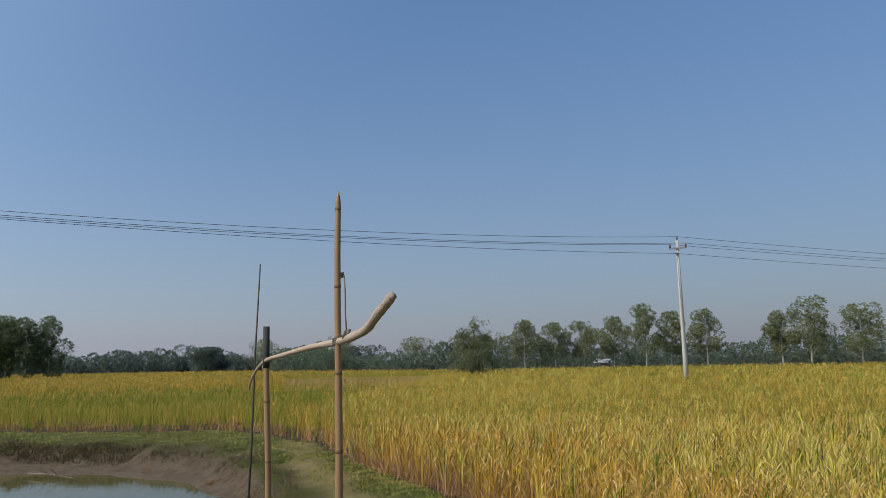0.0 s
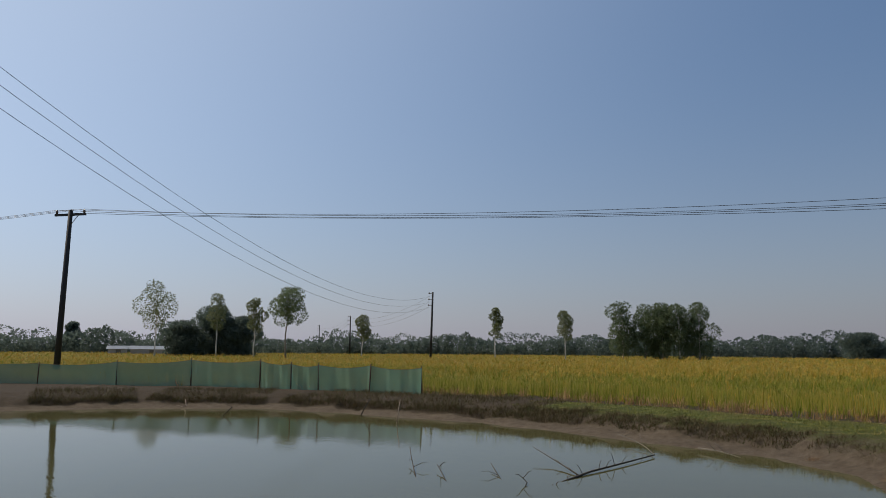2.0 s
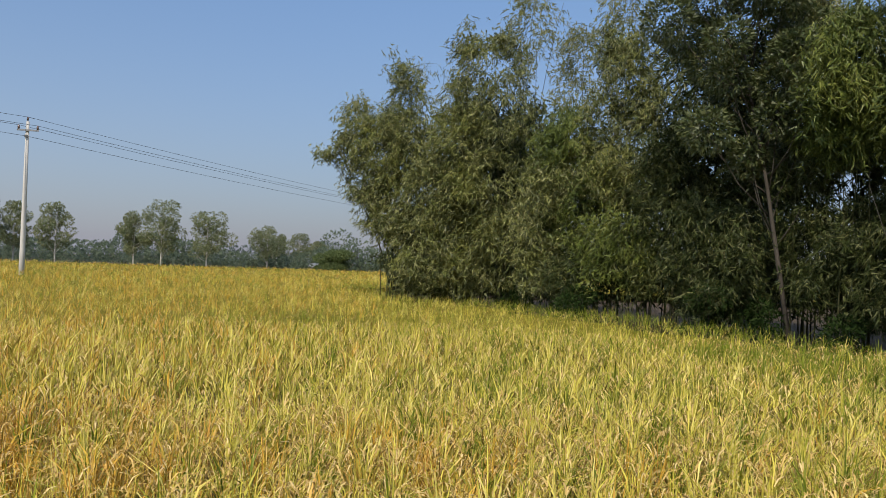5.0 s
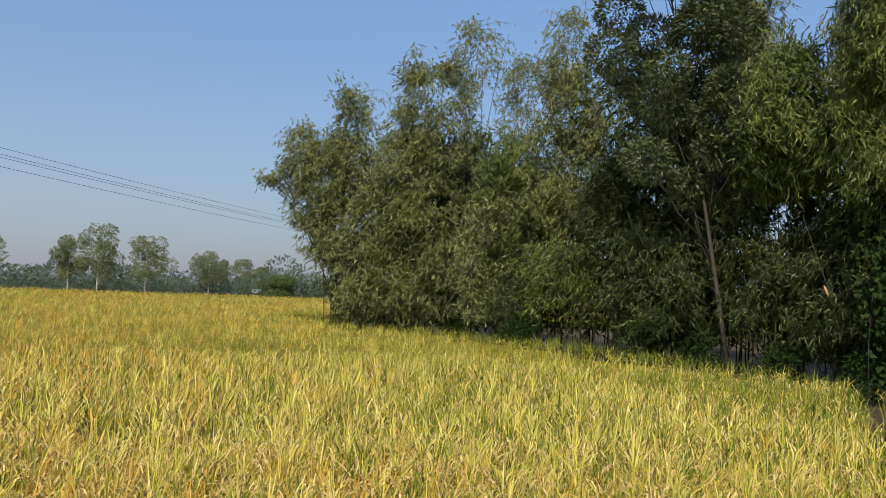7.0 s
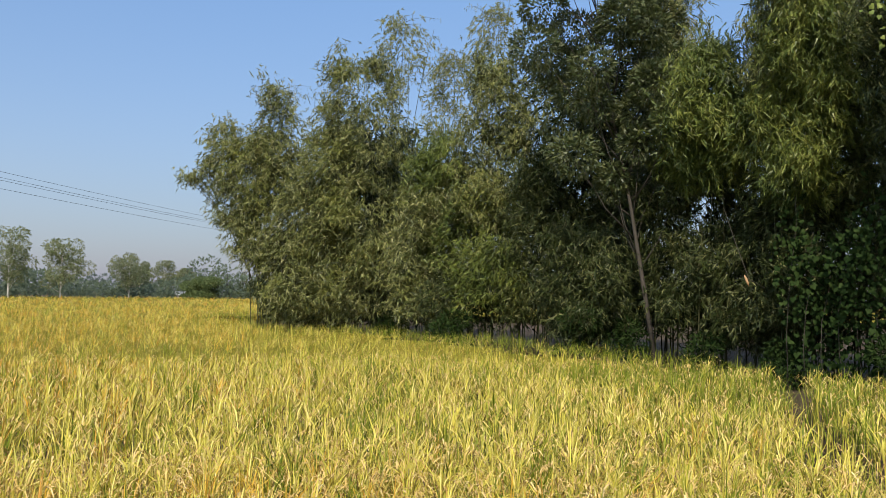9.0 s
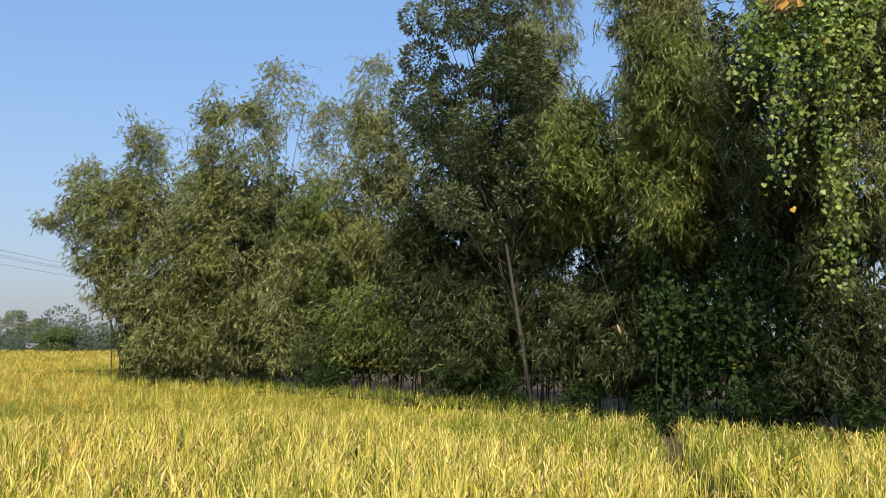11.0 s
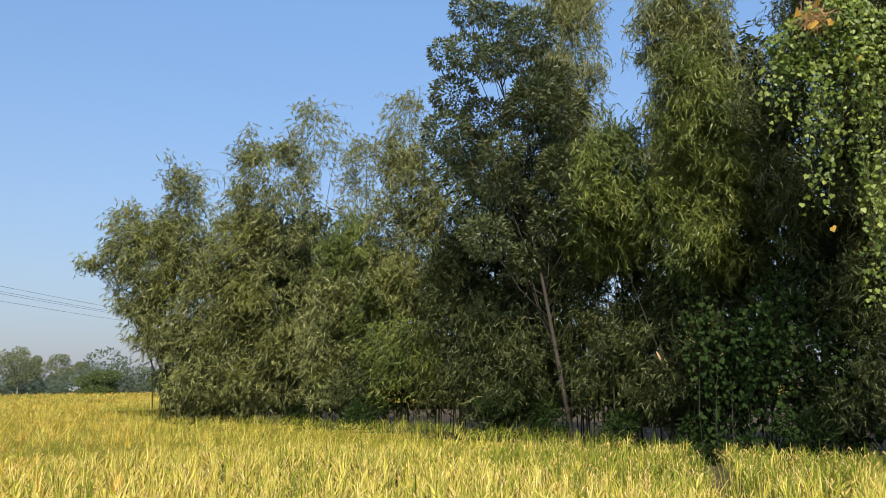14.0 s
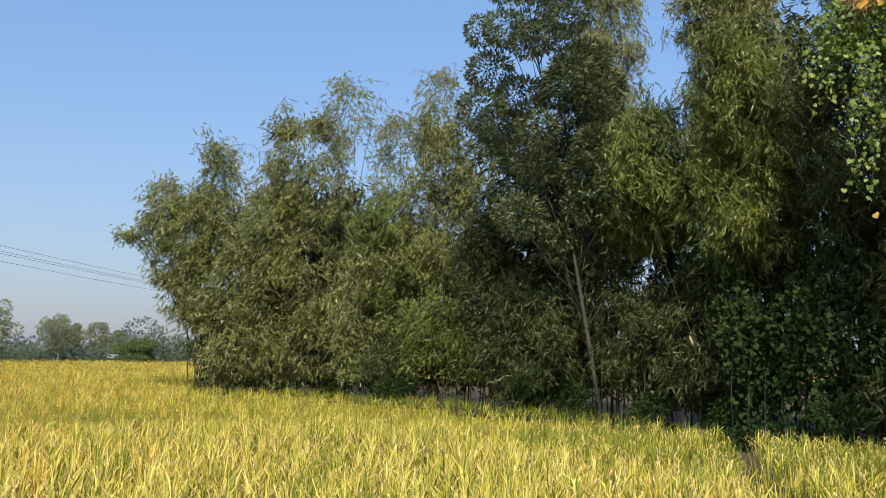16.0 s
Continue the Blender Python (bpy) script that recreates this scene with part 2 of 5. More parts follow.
CONCRETE = surface("concrete", even((0.34, 0.325, 0.295), (0.47, 0.45, 0.41), (0.57, 0.55, 0.50)), 1.2, 25, 0.85, 0.004)
STEEL = surface("galvanised_steel", even((0.16, 0.16, 0.16), (0.26, 0.26, 0.26)), 5, 40, 0.5, 0.001, metal=0.6)
PORCELAIN = surface("porcelain", even((0.1, 0.06, 0.05), (0.16, 0.1, 0.08)), 5, 40, 0.25, 0.0005, spec=0.5)
POLE_TAR = surface("tarred_pole", even((0.018, 0.018, 0.019), (0.034, 0.032, 0.031), (0.055, 0.05, 0.048)), 2, 30, 0.7, 0.003, stretch=(1, 1, 0.1))
WIRE = surface("wire", even((0.04, 0.04, 0.045), (0.08, 0.08, 0.085)), 5, 40, 0.5, 0.0005, metal=0.3)
ROOF = surface("tin_roof", even((0.5, 0.52, 0.54), (0.68, 0.7, 0.72)), 0.6, 12, 0.5, 0.004, metal=0.2)
SHED_WALL = surface("shed_wall", even((0.35, 0.3, 0.26), (0.5, 0.45, 0.4)), 1, 12, 0.9, 0.01)

# ---- tools for meshes ----
rng = np.random.default_rng(7)


def mesh_arrays(name, verts, faces, material, slots=None, smooth=False):
    """A mesh from arrays: verts (n, 3), faces (m, 3 or 4), material or list, slots: material number of each face."""
    me = bpy.data.meshes.new(name)
    verts, faces = np.ascontiguousarray(verts, dtype=np.float32), np.ascontiguousarray(faces, dtype=np.int32)
    k = faces.shape[1]
    me.vertices.add(len(verts))
    me.vertices.foreach_set("co", verts.ravel())
    me.loops.add(faces.size)
    me.loops.foreach_set("vertex_index", faces.ravel())
    me.polygons.add(len(faces))
    me.polygons.foreach_set("loop_start", np.arange(0, faces.size, k, dtype=np.int32))
    for m in material if isinstance(material, list) else [material]:
        me.materials.append(m)
    if slots is not None:
        me.polygons.foreach_set("material_index", np.ascontiguousarray(slots, dtype=np.int32))
    me.update(calc_edges=True)
    me.validate()
    if smooth:
        me.polygons.foreach_set("use_smooth", np.ones(len(faces), dtype=bool))
    return me


def thing(name, label, category, at=(0, 0, 0), group="", kind=""):
    """An empty that parents the parts of a thing."""
    ob = new(name)
    ob.location = at
    return tagged(ob, label, category, group, kind)


def part_mesh(name, me, parent, label="", kind=""):
    ob = new(name, me)
    ob.parent = parent
    return tagged(ob, label, kind=kind)


def part(name, bm, material, parent, label="", smooth=True):
    me = bpy.data.meshes.new(name)
    bm.to_mesh(me)
    bm.free()
    me.materials.append(material)
    if smooth:
        for p in me.polygons:
            p.use_smooth = True
    return part_mesh(name, me, parent, label)


def tube(bm, points, radii, sides=8, caps=True):
    """A tube through points, with a radius at each, in the bmesh."""
    points = [Vector([float(c) for c in p]) for p in points]
    rings, side = [], None
    for k, p in enumerate(points):
        way = (points[min(k + 1, len(points) - 1)] - points[max(k - 1, 0)]).normalized()
        if side is None:
            side = way.orthogonal().normalized()
        side = (side - way * side.dot(way)).normalized()
        other = way.cross(side)
        rings.append([bm.verts.new(p + float(radii[k]) * (math.cos(a) * side + math.sin(a) * other)) for a in [2 * math.pi * i / sides for i in range(sides)]])
    for a, b in zip(rings, rings[1:]):
        for i in range(sides):
            bm.faces.new((a[i], a[(i + 1) % sides], b[(i + 1) % sides], b[i]))
    if caps:
        bm.faces.new(rings[0][::-1])
        bm.faces.new(rings[-1])
    return bm


def tube_mesh(name, points, radii, material, parent, sides=8, label=""):
    return part(name, tube(bmesh.new(), points, radii, sides), material, parent, label)


def box(bm, centre, size, turn=0.0):
    m = Matrix.Translation(centre) @ Matrix.Rotation(radians(turn), 4, "Z") @ Matrix.Diagonal((*size, 1))
    bmesh.ops.create_cube(bm, size=1, matrix=m)
    return bm


def ribbons(base, way, rise, reach, droop, width, segs, power=1.6, twist=None):
    """Curved tapering blades. base (n, 3); way (n, 2): the way each leans; the rest numbers or (n,) arrays. Returns verts, faces."""
    n = len(base)
    rise, reach, droop, width = [np.broadcast_to(np.asarray(v, float), (n,)) for v in (rise, reach, droop, width)]
    twist = rng.uniform(-1.2, 1.2, n) if twist is None else np.broadcast_to(twist, (n,))
    side = np.stack([-way[:, 1] * np.cos(twist) + way[:, 0] * np.sin(twist), way[:, 0] * np.cos(twist) + way[:, 1] * np.sin(twist), 0 * twist], -1)
    out = np.empty((n, segs + 1, 2, 3))
    for k in range(segs + 1):
        s = k / segs
        mid = base.copy()
        mid[:, :2] += way * (reach * s**power)[:, None]
        mid[:, 2] += rise * s - droop * s**3
        w = width * (0.5 if k == 0 else 1.0 if k < segs else 0.12) * 0.5
        out[:, k, 0], out[:, k, 1] = mid - side * w[:, None], mid + side * w[:, None]
    verts = out.reshape(-1, 3)
    f = np.array([[2 * k, 2 * k + 1, 2 * k + 3, 2 * k + 2] for k in range(segs)])
    faces = (f[None] + (np.arange(n) * 2 * (segs + 1))[:, None, None]).reshape(-1, 4)
    return verts, faces


def leaves(at, way, length, width, fold=0.25):
    """Pointed leaves: at (n, 3), way (n, 3) along the leaf. Returns verts, faces (one folded quad each)."""
    n = len(at)
    way = way / np.linalg.norm(way, axis=1, keepdims=True)
    rand = rng.normal(size=(n, 3))
    side = np.cross(way, rand)
    side /= np.linalg.norm(side, axis=1, keepdims=True)
    up = np.cross(side, way)
    length, width = np.broadcast_to(length, (n,))[:, None], np.broadcast_to(width, (n,))[:, None]
    mid = at + way * length * 0.42
    v = np.stack([at, mid + side * width / 2 + up * width * fold, at + way * length, mid - side * width / 2 + up * width * fold], 1)
    return v.reshape(-1, 3), np.arange(4 * n).reshape(-1, 4)


def slim_leaves(at, way, length, width):
    """Narrow pointed leaves of one triangle each."""
    n = len(at)
    way = way / np.linalg.norm(way, axis=1, keepdims=True)
    side = np.cross(way, rng.normal(size=(n, 3)))
    side /= np.linalg.norm(side, axis=1, keepdims=True)
    length, width = np.broadcast_to(length, (n,))[:, None], np.broadcast_to(width, (n,))[:, None]
    v = np.stack([at - side * width / 2, at + side * width / 2, at + way * length], 1)
    return v.reshape(-1, 3), np.arange(3 * n).reshape(-1, 3)


def joined(groups):
    """Several (verts, faces) as one; also the number of each face's group."""
    verts, faces, slots, start = [], [], [], 0
    for k, (v, f) in enumerate(groups):
        verts.append(v)
        faces.append(f + start)
        slots.append(np.full(len(f), k))
        start += len(v)
    return np.concatenate(verts), np.concatenate(faces), np.concatenate(slots)


def inside(x, y, poly):
    """Whether points lie in a polygon (arrays)."""
    hit = np.zeros(np.shape(x), bool)
    for (x0, y0), (x1, y1) in zip(poly, poly[1:] + poly[:1]):
        if y0 != y1:
            hit ^= ((y0 > y) != (y1 > y)) & (x < (x1 - x0) * (y - y0) / (y1 - y0) + x0)
    return hit


def edge_distance(x, y, poly, closed=True):
    d = np.full(np.shape(x), 1e9)
    for (x0, y0), (x1, y1) in zip(poly, poly[1:] + poly[:1] if closed else poly[1:]):
        dx, dy = x1 - x0, y1 - y0
        s = np.clip(((x - x0) * dx + (y - y0) * dy) / (dx * dx + dy * dy), 0, 1)
        d = np.minimum(d, np.hypot(x - x0 - s * dx, y - y0 - s * dy))
    return d


def wave(x, y, scale, seed=0):
    """A cheap smooth noise between -1 and 1."""
    r = np.random.default_rng(seed)
    out = 0
    for k in range(5):
        a, p, q = r.uniform(0, 6.3), r.uniform(0, 6.3), r.uniform(0.6, 1.9)
        out = out + np.sin((x * np.cos(a) + y * np.sin(a)) / scale * q * 2.2 + p)
    return out / 3.2


# ---- plan ----
POND = [(-27.4, 7.5), (-26.2, 10.6), (-23.6, 13.7), (-19.7, 14.8), (-15.8, 15.6), (-12.7, 15.7), (-9.5, 15.2), (-7.0, 14.9), (-5.3, 14.1), (-3.85, 12.2), (-3.1, 9.8), (-2.75, 8.0),
        (-2.6, 7.1), (-2.6, 5.5), (-2.9, 3.0), (-3.6, 0.0), (-6.0, -3.0), (-12.0, -4.5), (-22.0, -5.0), (-28.0, 0.0)]
WATER = -0.45
# the open ground round the pond where no rice grows, and the path
BARE = [(-45.0, 5.5), (-34.0, 12.2), (-31.2, 14.4), (-28.2, 16.0), (-25.6, 17.1), (-23.5, 17.9), (-21.3, 18.7), (-17.6, 19.7), (-13.0, 19.8), (-9.3, 19.4), (-6.4, 19.3), (-5.2, 18.4),
        (-3.0, 15.5), (-1.8, 12.55), (-0.95, 10.8), (0.08, 8.4), (0.6, 7.1), (0.98, 5.9), (1.25, 4.4), (1.55, 2.6), (1.8, 0.5), (1.9, -3.0), (2.2, -12.0), (-10.0, -25.0), (-45.0, -15.0)]
# the foot of the bamboo belt; rice ends here
BELT = [(23.2, 30.0), (21.6, 26.0), (20.2, 20.0), (17.8, 13.5), (15.9, 8.5), (14.2, 5.6), (12.6, 4.3), (12.6, 2.9), (12.8, 1.5), (13.0, -2.0), (13.5, -12.0), (40.0, -20.0), (60.0, 0.0), (34.0, 30.0), (28.0, 33.0)]
DITCH = [(13.45, 4.42), (9.85, 3.27), (8.15, 2.64), (7.05, 2.14), (6.35, 1.8), (5.05, 1.12), (3.05, -0.08)]
TREAD = [(-0.5, 2.0), (-0.62, 4.5), (-0.62, 5.9), (-0.68, 7.0), (-1.0, 8.2), (-1.8, 10.7), (-2.7, 13.0), (-3.7, 16.6)]


def worn_at(x, y):
    """How far feet have worn the turf off, 0 to 1."""
    return np.clip(1.35 - edge_distance(x, y, TREAD, False) / (0.34 + 0.12 * wave(x, y, 1.1, 61)) + 0.35 * wave(x, y, 0.4, 62), 0, 1)


def ground_height(x, y):
    d = edge_distance(x, y, POND)
    rough = 0.07 * wave(x, y, 0.9, 3) + 0.06 * wave(x, y, 0.33, 4) + 0.035 * wave(x, y, 0.17, 16)
    broad = 0.5 + 1.0 * np.clip((-x - 3.4) / 3.0, 0, 1)
    bank = np.clip((d + 0.14 * wave(x, y, 1.3, 5) + 0.06 * wave(x, y, 0.4, 15)) / broad, 0, 1)
    outside = WATER - 0.018 + 0.168 * np.minimum(1, bank * 1.4) + 0.18 * np.clip(bank * 2.2 - 1.2, 0, 1) + 0.12 * np.clip((d - broad) / 1.4, 0, 1)
    near = np.exp(-np.maximum(d - 1.0, 0) / 1.5)
    z = np.where(inside(x, y, POND), WATER - np.minimum(0.9, 0.35 * d), outside + rough * near * bank)
    z = z - 0.28 * np.clip(1.6 - edge_distance(x, y, DITCH, False) / 0.22, 0, 1)
    return z + 0.015 * wave(x, y, 2.5, 6) * (d > 1)


def spread(lo, hi, step):
    return np.arange(lo, hi, step)


xs = np.concatenate([-np.geomspace(3000, 46, 22), spread(-44, -30, 0.45), spread(-30, -8, 0.25), spread(-8, 2.4, 0.12), spread(2.4, 14, 0.22), np.geomspace(14.5, 3000, 30)])
ys = np.concatenate([-np.geomspace(3000, 14, 20), spread(-12, 2, 0.7), spread(2, 22.5, 0.12), spread(22.5, 34, 0.8), np.geomspace(35, 3000, 26)])
gx, gy = np.meshgrid(xs, ys)
gz = ground_height(gx, gy)
idx = np.arange(gx.size).reshape(gx.shape)
ground_faces = np.stack([idx[:-1, :-1], idx[:-1, 1:], idx[1:, 1:], idx[1:, :-1]], -1).reshape(-1, 4)


def ground_material():
    """Mud on the pond's slope, turf on the banks and the path, soil under the rice."""
    m, n, l, b = base_material("ground")
    geo = n.new("ShaderNodeNewGeometry")
    sep = n.new("ShaderNodeSeparateXYZ")
    l.new(geo.outputs["Position"], sep.inputs[0])
    big, mid, small = noise_node(n, l, 0.7, 5, 0.65), noise_node(n, l, 6, 5, 0.65), noise_node(n, l, 60, 4, 0.6)
    mud = ramp(n, even((0.055, 0.039, 0.024), (0.125, 0.091, 0.058), (0.195, 0.148, 0.098), (0.275, 0.218, 0.152)))
    l.new(mid.outputs["Fac"], mud.inputs[0])
    turf = ramp(n, even((0.18, 0.125, 0.052), (0.12, 0.112, 0.03), (0.08, 0.105, 0.02), (0.23, 0.165, 0.072)))
    mx = n.new("ShaderNodeMix")
    mx.inputs[0].default_value = 0.5
    l.new(big.outputs["Fac"], mx.inputs[2])
    l.new(small.outputs["Fac"], mx.inputs[3])
    l.new(mx.outputs[0], turf.inputs[0])
    mr = n.new("ShaderNodeMapRange")
    mr.inputs[1].default_value, mr.inputs[2].default_value = -0.17, -0.05
    add = n.new("ShaderNodeMath")
    add.operation = "MULTIPLY_ADD"
    add.inputs[1].default_value = 0.16
    l.new(mid.outputs["Fac"], add.inputs[0])
    off = n.new("ShaderNodeMath")
    off.operation = "ADD"
    off.inputs[1].default_value = -0.08
    l.new(sep.outputs["Z"], off.inputs[0])
    l.new(off.outputs[0], add.inputs[2])
    l.new(add.outputs[0], mr.inputs[0])
    colour = mix_rgb(n, l, mud.outputs[0], turf.outputs[0], mr.outputs[0])
    worn = n.new("ShaderNodeAttribute")
    worn.attribute_name = "worn"
    dry = ramp(n, even((0.17, 0.135, 0.048), (0.275, 0.215, 0.09), (0.37, 0.285, 0.13)))
    l.new(mx.outputs[0], dry.inputs[0])
    colour = mix_rgb(n, l, colour, dry.outputs[0], worn.outputs["Fac"])
    field = n.new("ShaderNodeAttribute")
    field.attribute_name = "field"
    soil = ramp(n, even((0.045, 0.035, 0.02), (0.09, 0.065, 0.04), (0.15, 0.11, 0.065)))
    l.new(mid.outputs["Fac"], soil.inputs[0])
    colour = mix_rgb(n, l, colour, soil.outputs[0], field.outputs["Fac"])
    l.new(colour, b.inputs["Base Color"])
    b.inputs["Roughness"].default_value, b.inputs["Specular IOR Level"].default_value = 0.95, 0.2
    bp = n.new("ShaderNodeBump")
    bp.inputs["Strength"].default_value, bp.inputs["Distance"].default_value = 1.0, 0.06
    hh = n.new("ShaderNodeMath")
    hh.operation = "ADD"
    l.new(mid.outputs["Fac"], hh.inputs[0])
    l.new(small.outputs["Fac"], hh.inputs[1])
    l.new(hh.outputs[0], bp.inputs["Height"])
    l.new(bp.outputs[0], b.inputs["Normal"])
    return m


ground = new("ground", mesh_arrays("ground", np.stack([gx, gy, gz], -1).reshape(-1, 3), ground_faces, ground_material(), smooth=True))
field_soil = ground.data.attributes.new("field", "FLOAT", "POINT")
field_soil.data.foreach_set("value", np.ascontiguousarray((~inside(gx, gy, BARE) | ((gx < -15) & (edge_distance(gx, gy, POND) > 0.8))).ravel(), dtype=np.float32))
worn_strip = ground.data.attributes.new("worn", "FLOAT", "POINT")
worn_strip.data.foreach_set("value", np.ascontiguousarray(worn_at(gx, gy).ravel(), dtype=np.float32))
tagged(ground, "bare muddy pond banks with short green turf and field soil", "ground", kind="structure")


def water_material():
    m, n, l, b = base_material("pond_water")
    b.inputs["Base Color"].default_value = (0.090, 0.085, 0.034, 1)
    b.inputs["Specular IOR Level"].default_value = 0.24
    b.inputs["Roughness"].default_value, b.inputs["IOR"].default_value = 0.012, 1.33
    t = noise_node(n, l, 1.0, 3, 0.55, stretch=(3.0, 9.0, 1.0))
    t2 = noise_node(n, l, 0.15, 3, 0.6)
    mul = n.new("ShaderNodeMath")
    mul.operation = "MULTIPLY"
    l.new(t.outputs["Fac"], mul.inputs[0])
    l.new(t2.outputs["Fac"], mul.inputs[1])
    bp = n.new("ShaderNodeBump")
    bp.inputs["Strength"].default_value, bp.inputs["Distance"].default_value = 0.10, 0.03
    l.new(mul.outputs[0], bp.inputs["Height"])
    l.new(bp.outputs[0], b.inputs["Normal"])
    return m


wx, wy = np.meshgrid(np.linspace(-31, -1.5, 60), np.linspace(-12, 17.5, 60))
wi = np.arange(3600).reshape(60, 60)
water = new("pond_water", mesh_arrays("pond_water", np.stack([wx, wy, np.full(wx.shape, WATER)], -1).reshape(-1, 3),
                                      np.stack([wi[:-1, :-1], wi[:-1, 1:], wi[1:, 1:], wi[1:, :-1]], -1).reshape(-1, 4), water_material()))
tagged(water, "still murky green-brown pond water with light ripples", "water", kind="structure")


# ---- rice ----
def stubble_at(x, y):
    """The plot that is already cut."""
    return (y > 39.5 - 0.05 * x) & (y < 82) & (x < -3.2) & (x > -0.24 * y)


def rice_at(x, y):
    """Where rice stands."""
    ok = ~inside(x, y, BARE) & ~inside(x, y, BELT) & (y < 104 + 6 * wave(x, y, 40, 9) + 52 * np.clip(-x / 50, 0, 1)) & (x > -180)
    ok &= edge_distance(x, y, DITCH, False) > 0.15 + 0.11 * np.clip((9.5 - x) / 3, 0, 1) + 0.04 * wave(x, y, 0.6, 8)
    ok &= ~stubble_at(x, y)
    return ok


def hills(r0, r1, spacing, yaw0, yaw1):
    """Jittered plants of a ring sector round the walk's middle."""
    cx, cy = 0.6, 1.2
    n = int(math.ceil(2 * r1 / spacing))
    gx, gy = np.meshgrid((np.arange(n) - n / 2) * spacing, (np.arange(n) - n / 2) * spacing)
    gx, gy = gx.ravel() + cx, gy.ravel() + cy
    gx, gy = gx + rng.uniform(-0.35, 0.35, gx.size) * spacing, gy + rng.uniform(-0.35, 0.35, gx.size) * spacing
    d, yaw = np.hypot(gx - cx, gy - cy), np.degrees(np.arctan2(-(gx - cx), gy - cy))
    keep = (d >= r0) & (d < r1) & (yaw > yaw0) & (yaw < yaw1)
    gx, gy = gx[keep], gy[keep]
    keep = rice_at(gx, gy)
    return gx[keep], gy[keep]


def spin(n):
    a = rng.uniform(0, 2 * math.pi, n)
    return np.stack([np.cos(a), np.sin(a)], -1)


def rice_zone(r0, r1, spacing, blades, ears, segs, ear_segs, wide, grains=0, yaws=(-112, 88)):
    """Blades, ears and dry foot leaves of one zone: three (verts, faces), and green ones near the bamboo."""
    x, y = hills(r0, r1, spacing, *yaws)
    tall = 0.66 + 0.04 * wave(x, y, 3.0, 21) + 0.03 * rng.normal(size=x.size)
    edge = edge_distance(x, y, BARE)
    belt, u = edge_distance(x, y, BELT), rng.uniform(0, 1, x.size)
    p_green = np.clip(1.15 - belt / 4.5 + 0.35 * wave(x, y, 1.6, 23), np.clip(0.05 + 0.035 * x, 0.08, 0.36), 0.85) + 0.2 * (wave(x, y, 2.0, 24) > 0.6)
    p_green = np.where((x < -4) & (y > 12), np.clip(0.95 - edge / 30 + 0.25 * wave(x, y, 6.0, 25), 0.15, 0.93), p_green)
    p_orange = np.clip(1.15 - edge / 2.7 + 0.45 * wave(x, y, 1.3, 26), 0.05, 0.9) * np.where(x < -12, 0.5, 1.0) * np.where(belt < 5, 0.3, 1.0)
    p_orange = np.where((x < -4) & (y > 12), 0.95, p_orange * np.clip(1.4 - x / 5, 0.3, 1.0))
    gold = np.clip((y - 1.1 * x) / 8, 0, 1)
    p_orange, p_green = np.maximum(p_orange, 0.5 * gold), p_green * np.where((x < -4) & (y > 12), 1, 1 - 0.4 * gold)
    green = u < p_green
    orange = ~green & (rng.uniform(0, 1, x.size) < p_orange)
    out = []
    for pick in (~green & ~orange, green, orange):
        px, py, pt = np.repeat(x[pick], blades), np.repeat(y[pick], blades), np.repeat(tall[pick], blades)
        n = px.size
        way = spin(n) + np.array([0.3, -0.15])
        way /= np.linalg.norm(way, axis=1, keepdims=True)
        start = np.where(rng.uniform(0, 1, n) < (0.2 if r0 < 10 else 0.05), 0.0, rng.uniform(0.38, 0.8, n) if r0 < 10 else rng.uniform(0.6, 0.86, n))
        front = stubble_at(px, py - 2.5) | stubble_at(px + 2.5, py) | stubble_at(px - 2.5, py)
        rim = (np.repeat(edge[pick], blades) < (0.7 if r0 < 10 else 2.2)) & (rng.uniform(0, 1, n) < (0.55 if r0 < 10 else 0.75))
        start = start * ~(rim | front)
        base = np.stack([px, py, pt * start - 0.04 * (start == 0)], -1)
        base[:, :2] += way * rng.uniform(0.0, 0.05, n)[:, None] * min(3.0, wide)
        lax = rng.uniform(0, 1, n) < (0.5 if r0 < 10 else 0.65)
        rise = pt * (np.where(lax, rng.uniform(0.82, 1.02, n), rng.uniform(0.88, 1.13, n)) - start)
        reach = np.where(lax, rng.uniform(0.08, 0.26, n), np.abs(rng.normal(0.07, 0.06, n)) + 0.01)
        # the outermost plants lean and sprawl
        sprawl = (np.repeat(edge[pick], blades) < 1.0) & lax & (r0 < 13)
        rise, reach = rise * np.where(sprawl, 0.82, 1.0), reach * np.where(sprawl, 1.7, 1.0)
        out.append(ribbons(base, way, rise + reach * 0.25, reach, reach * rng.uniform(0.1, 0.9, n), wide * rng.uniform(0.006, 0.012, n), segs, 1.9))
    # fewer ears on the late, greener plots beyond the pond
    late = (x < -4) & (y > 12) & (edge < 30)
    ripe = ~late | (rng.uniform(0, 1, x.size) < 0.3)
    px, py, pt = np.repeat(x[ripe], ears), np.repeat(y[ripe], ears), np.repeat(tall[ripe], ears)
    n = px.size
    way = spin(n) + np.array([0.35, 0.1])
    way /= np.linalg.norm(way, axis=1, keepdims=True)
    base = np.stack([px, py, pt * rng.uniform(np.where(np.repeat(edge[ripe], ears) < 0.9, 0.35, 0.6), 0.95, n)], -1)
    base[:, :2] += way * rng.uniform(0.0, 0.10, n)[:, None]
    ear_len = rng.uniform(0.09, 0.17, n)
    out.append(ribbons(base, way, ear_len * 0.75, ear_len * 0.8, ear_len * rng.uniform(0.7, 1.4, n), wide * rng.uniform(0.007, 0.012, n), ear_segs, 1.3))
    if grains:
        s = np.tile(np.linspace(0.25, 1.0, grains), n)
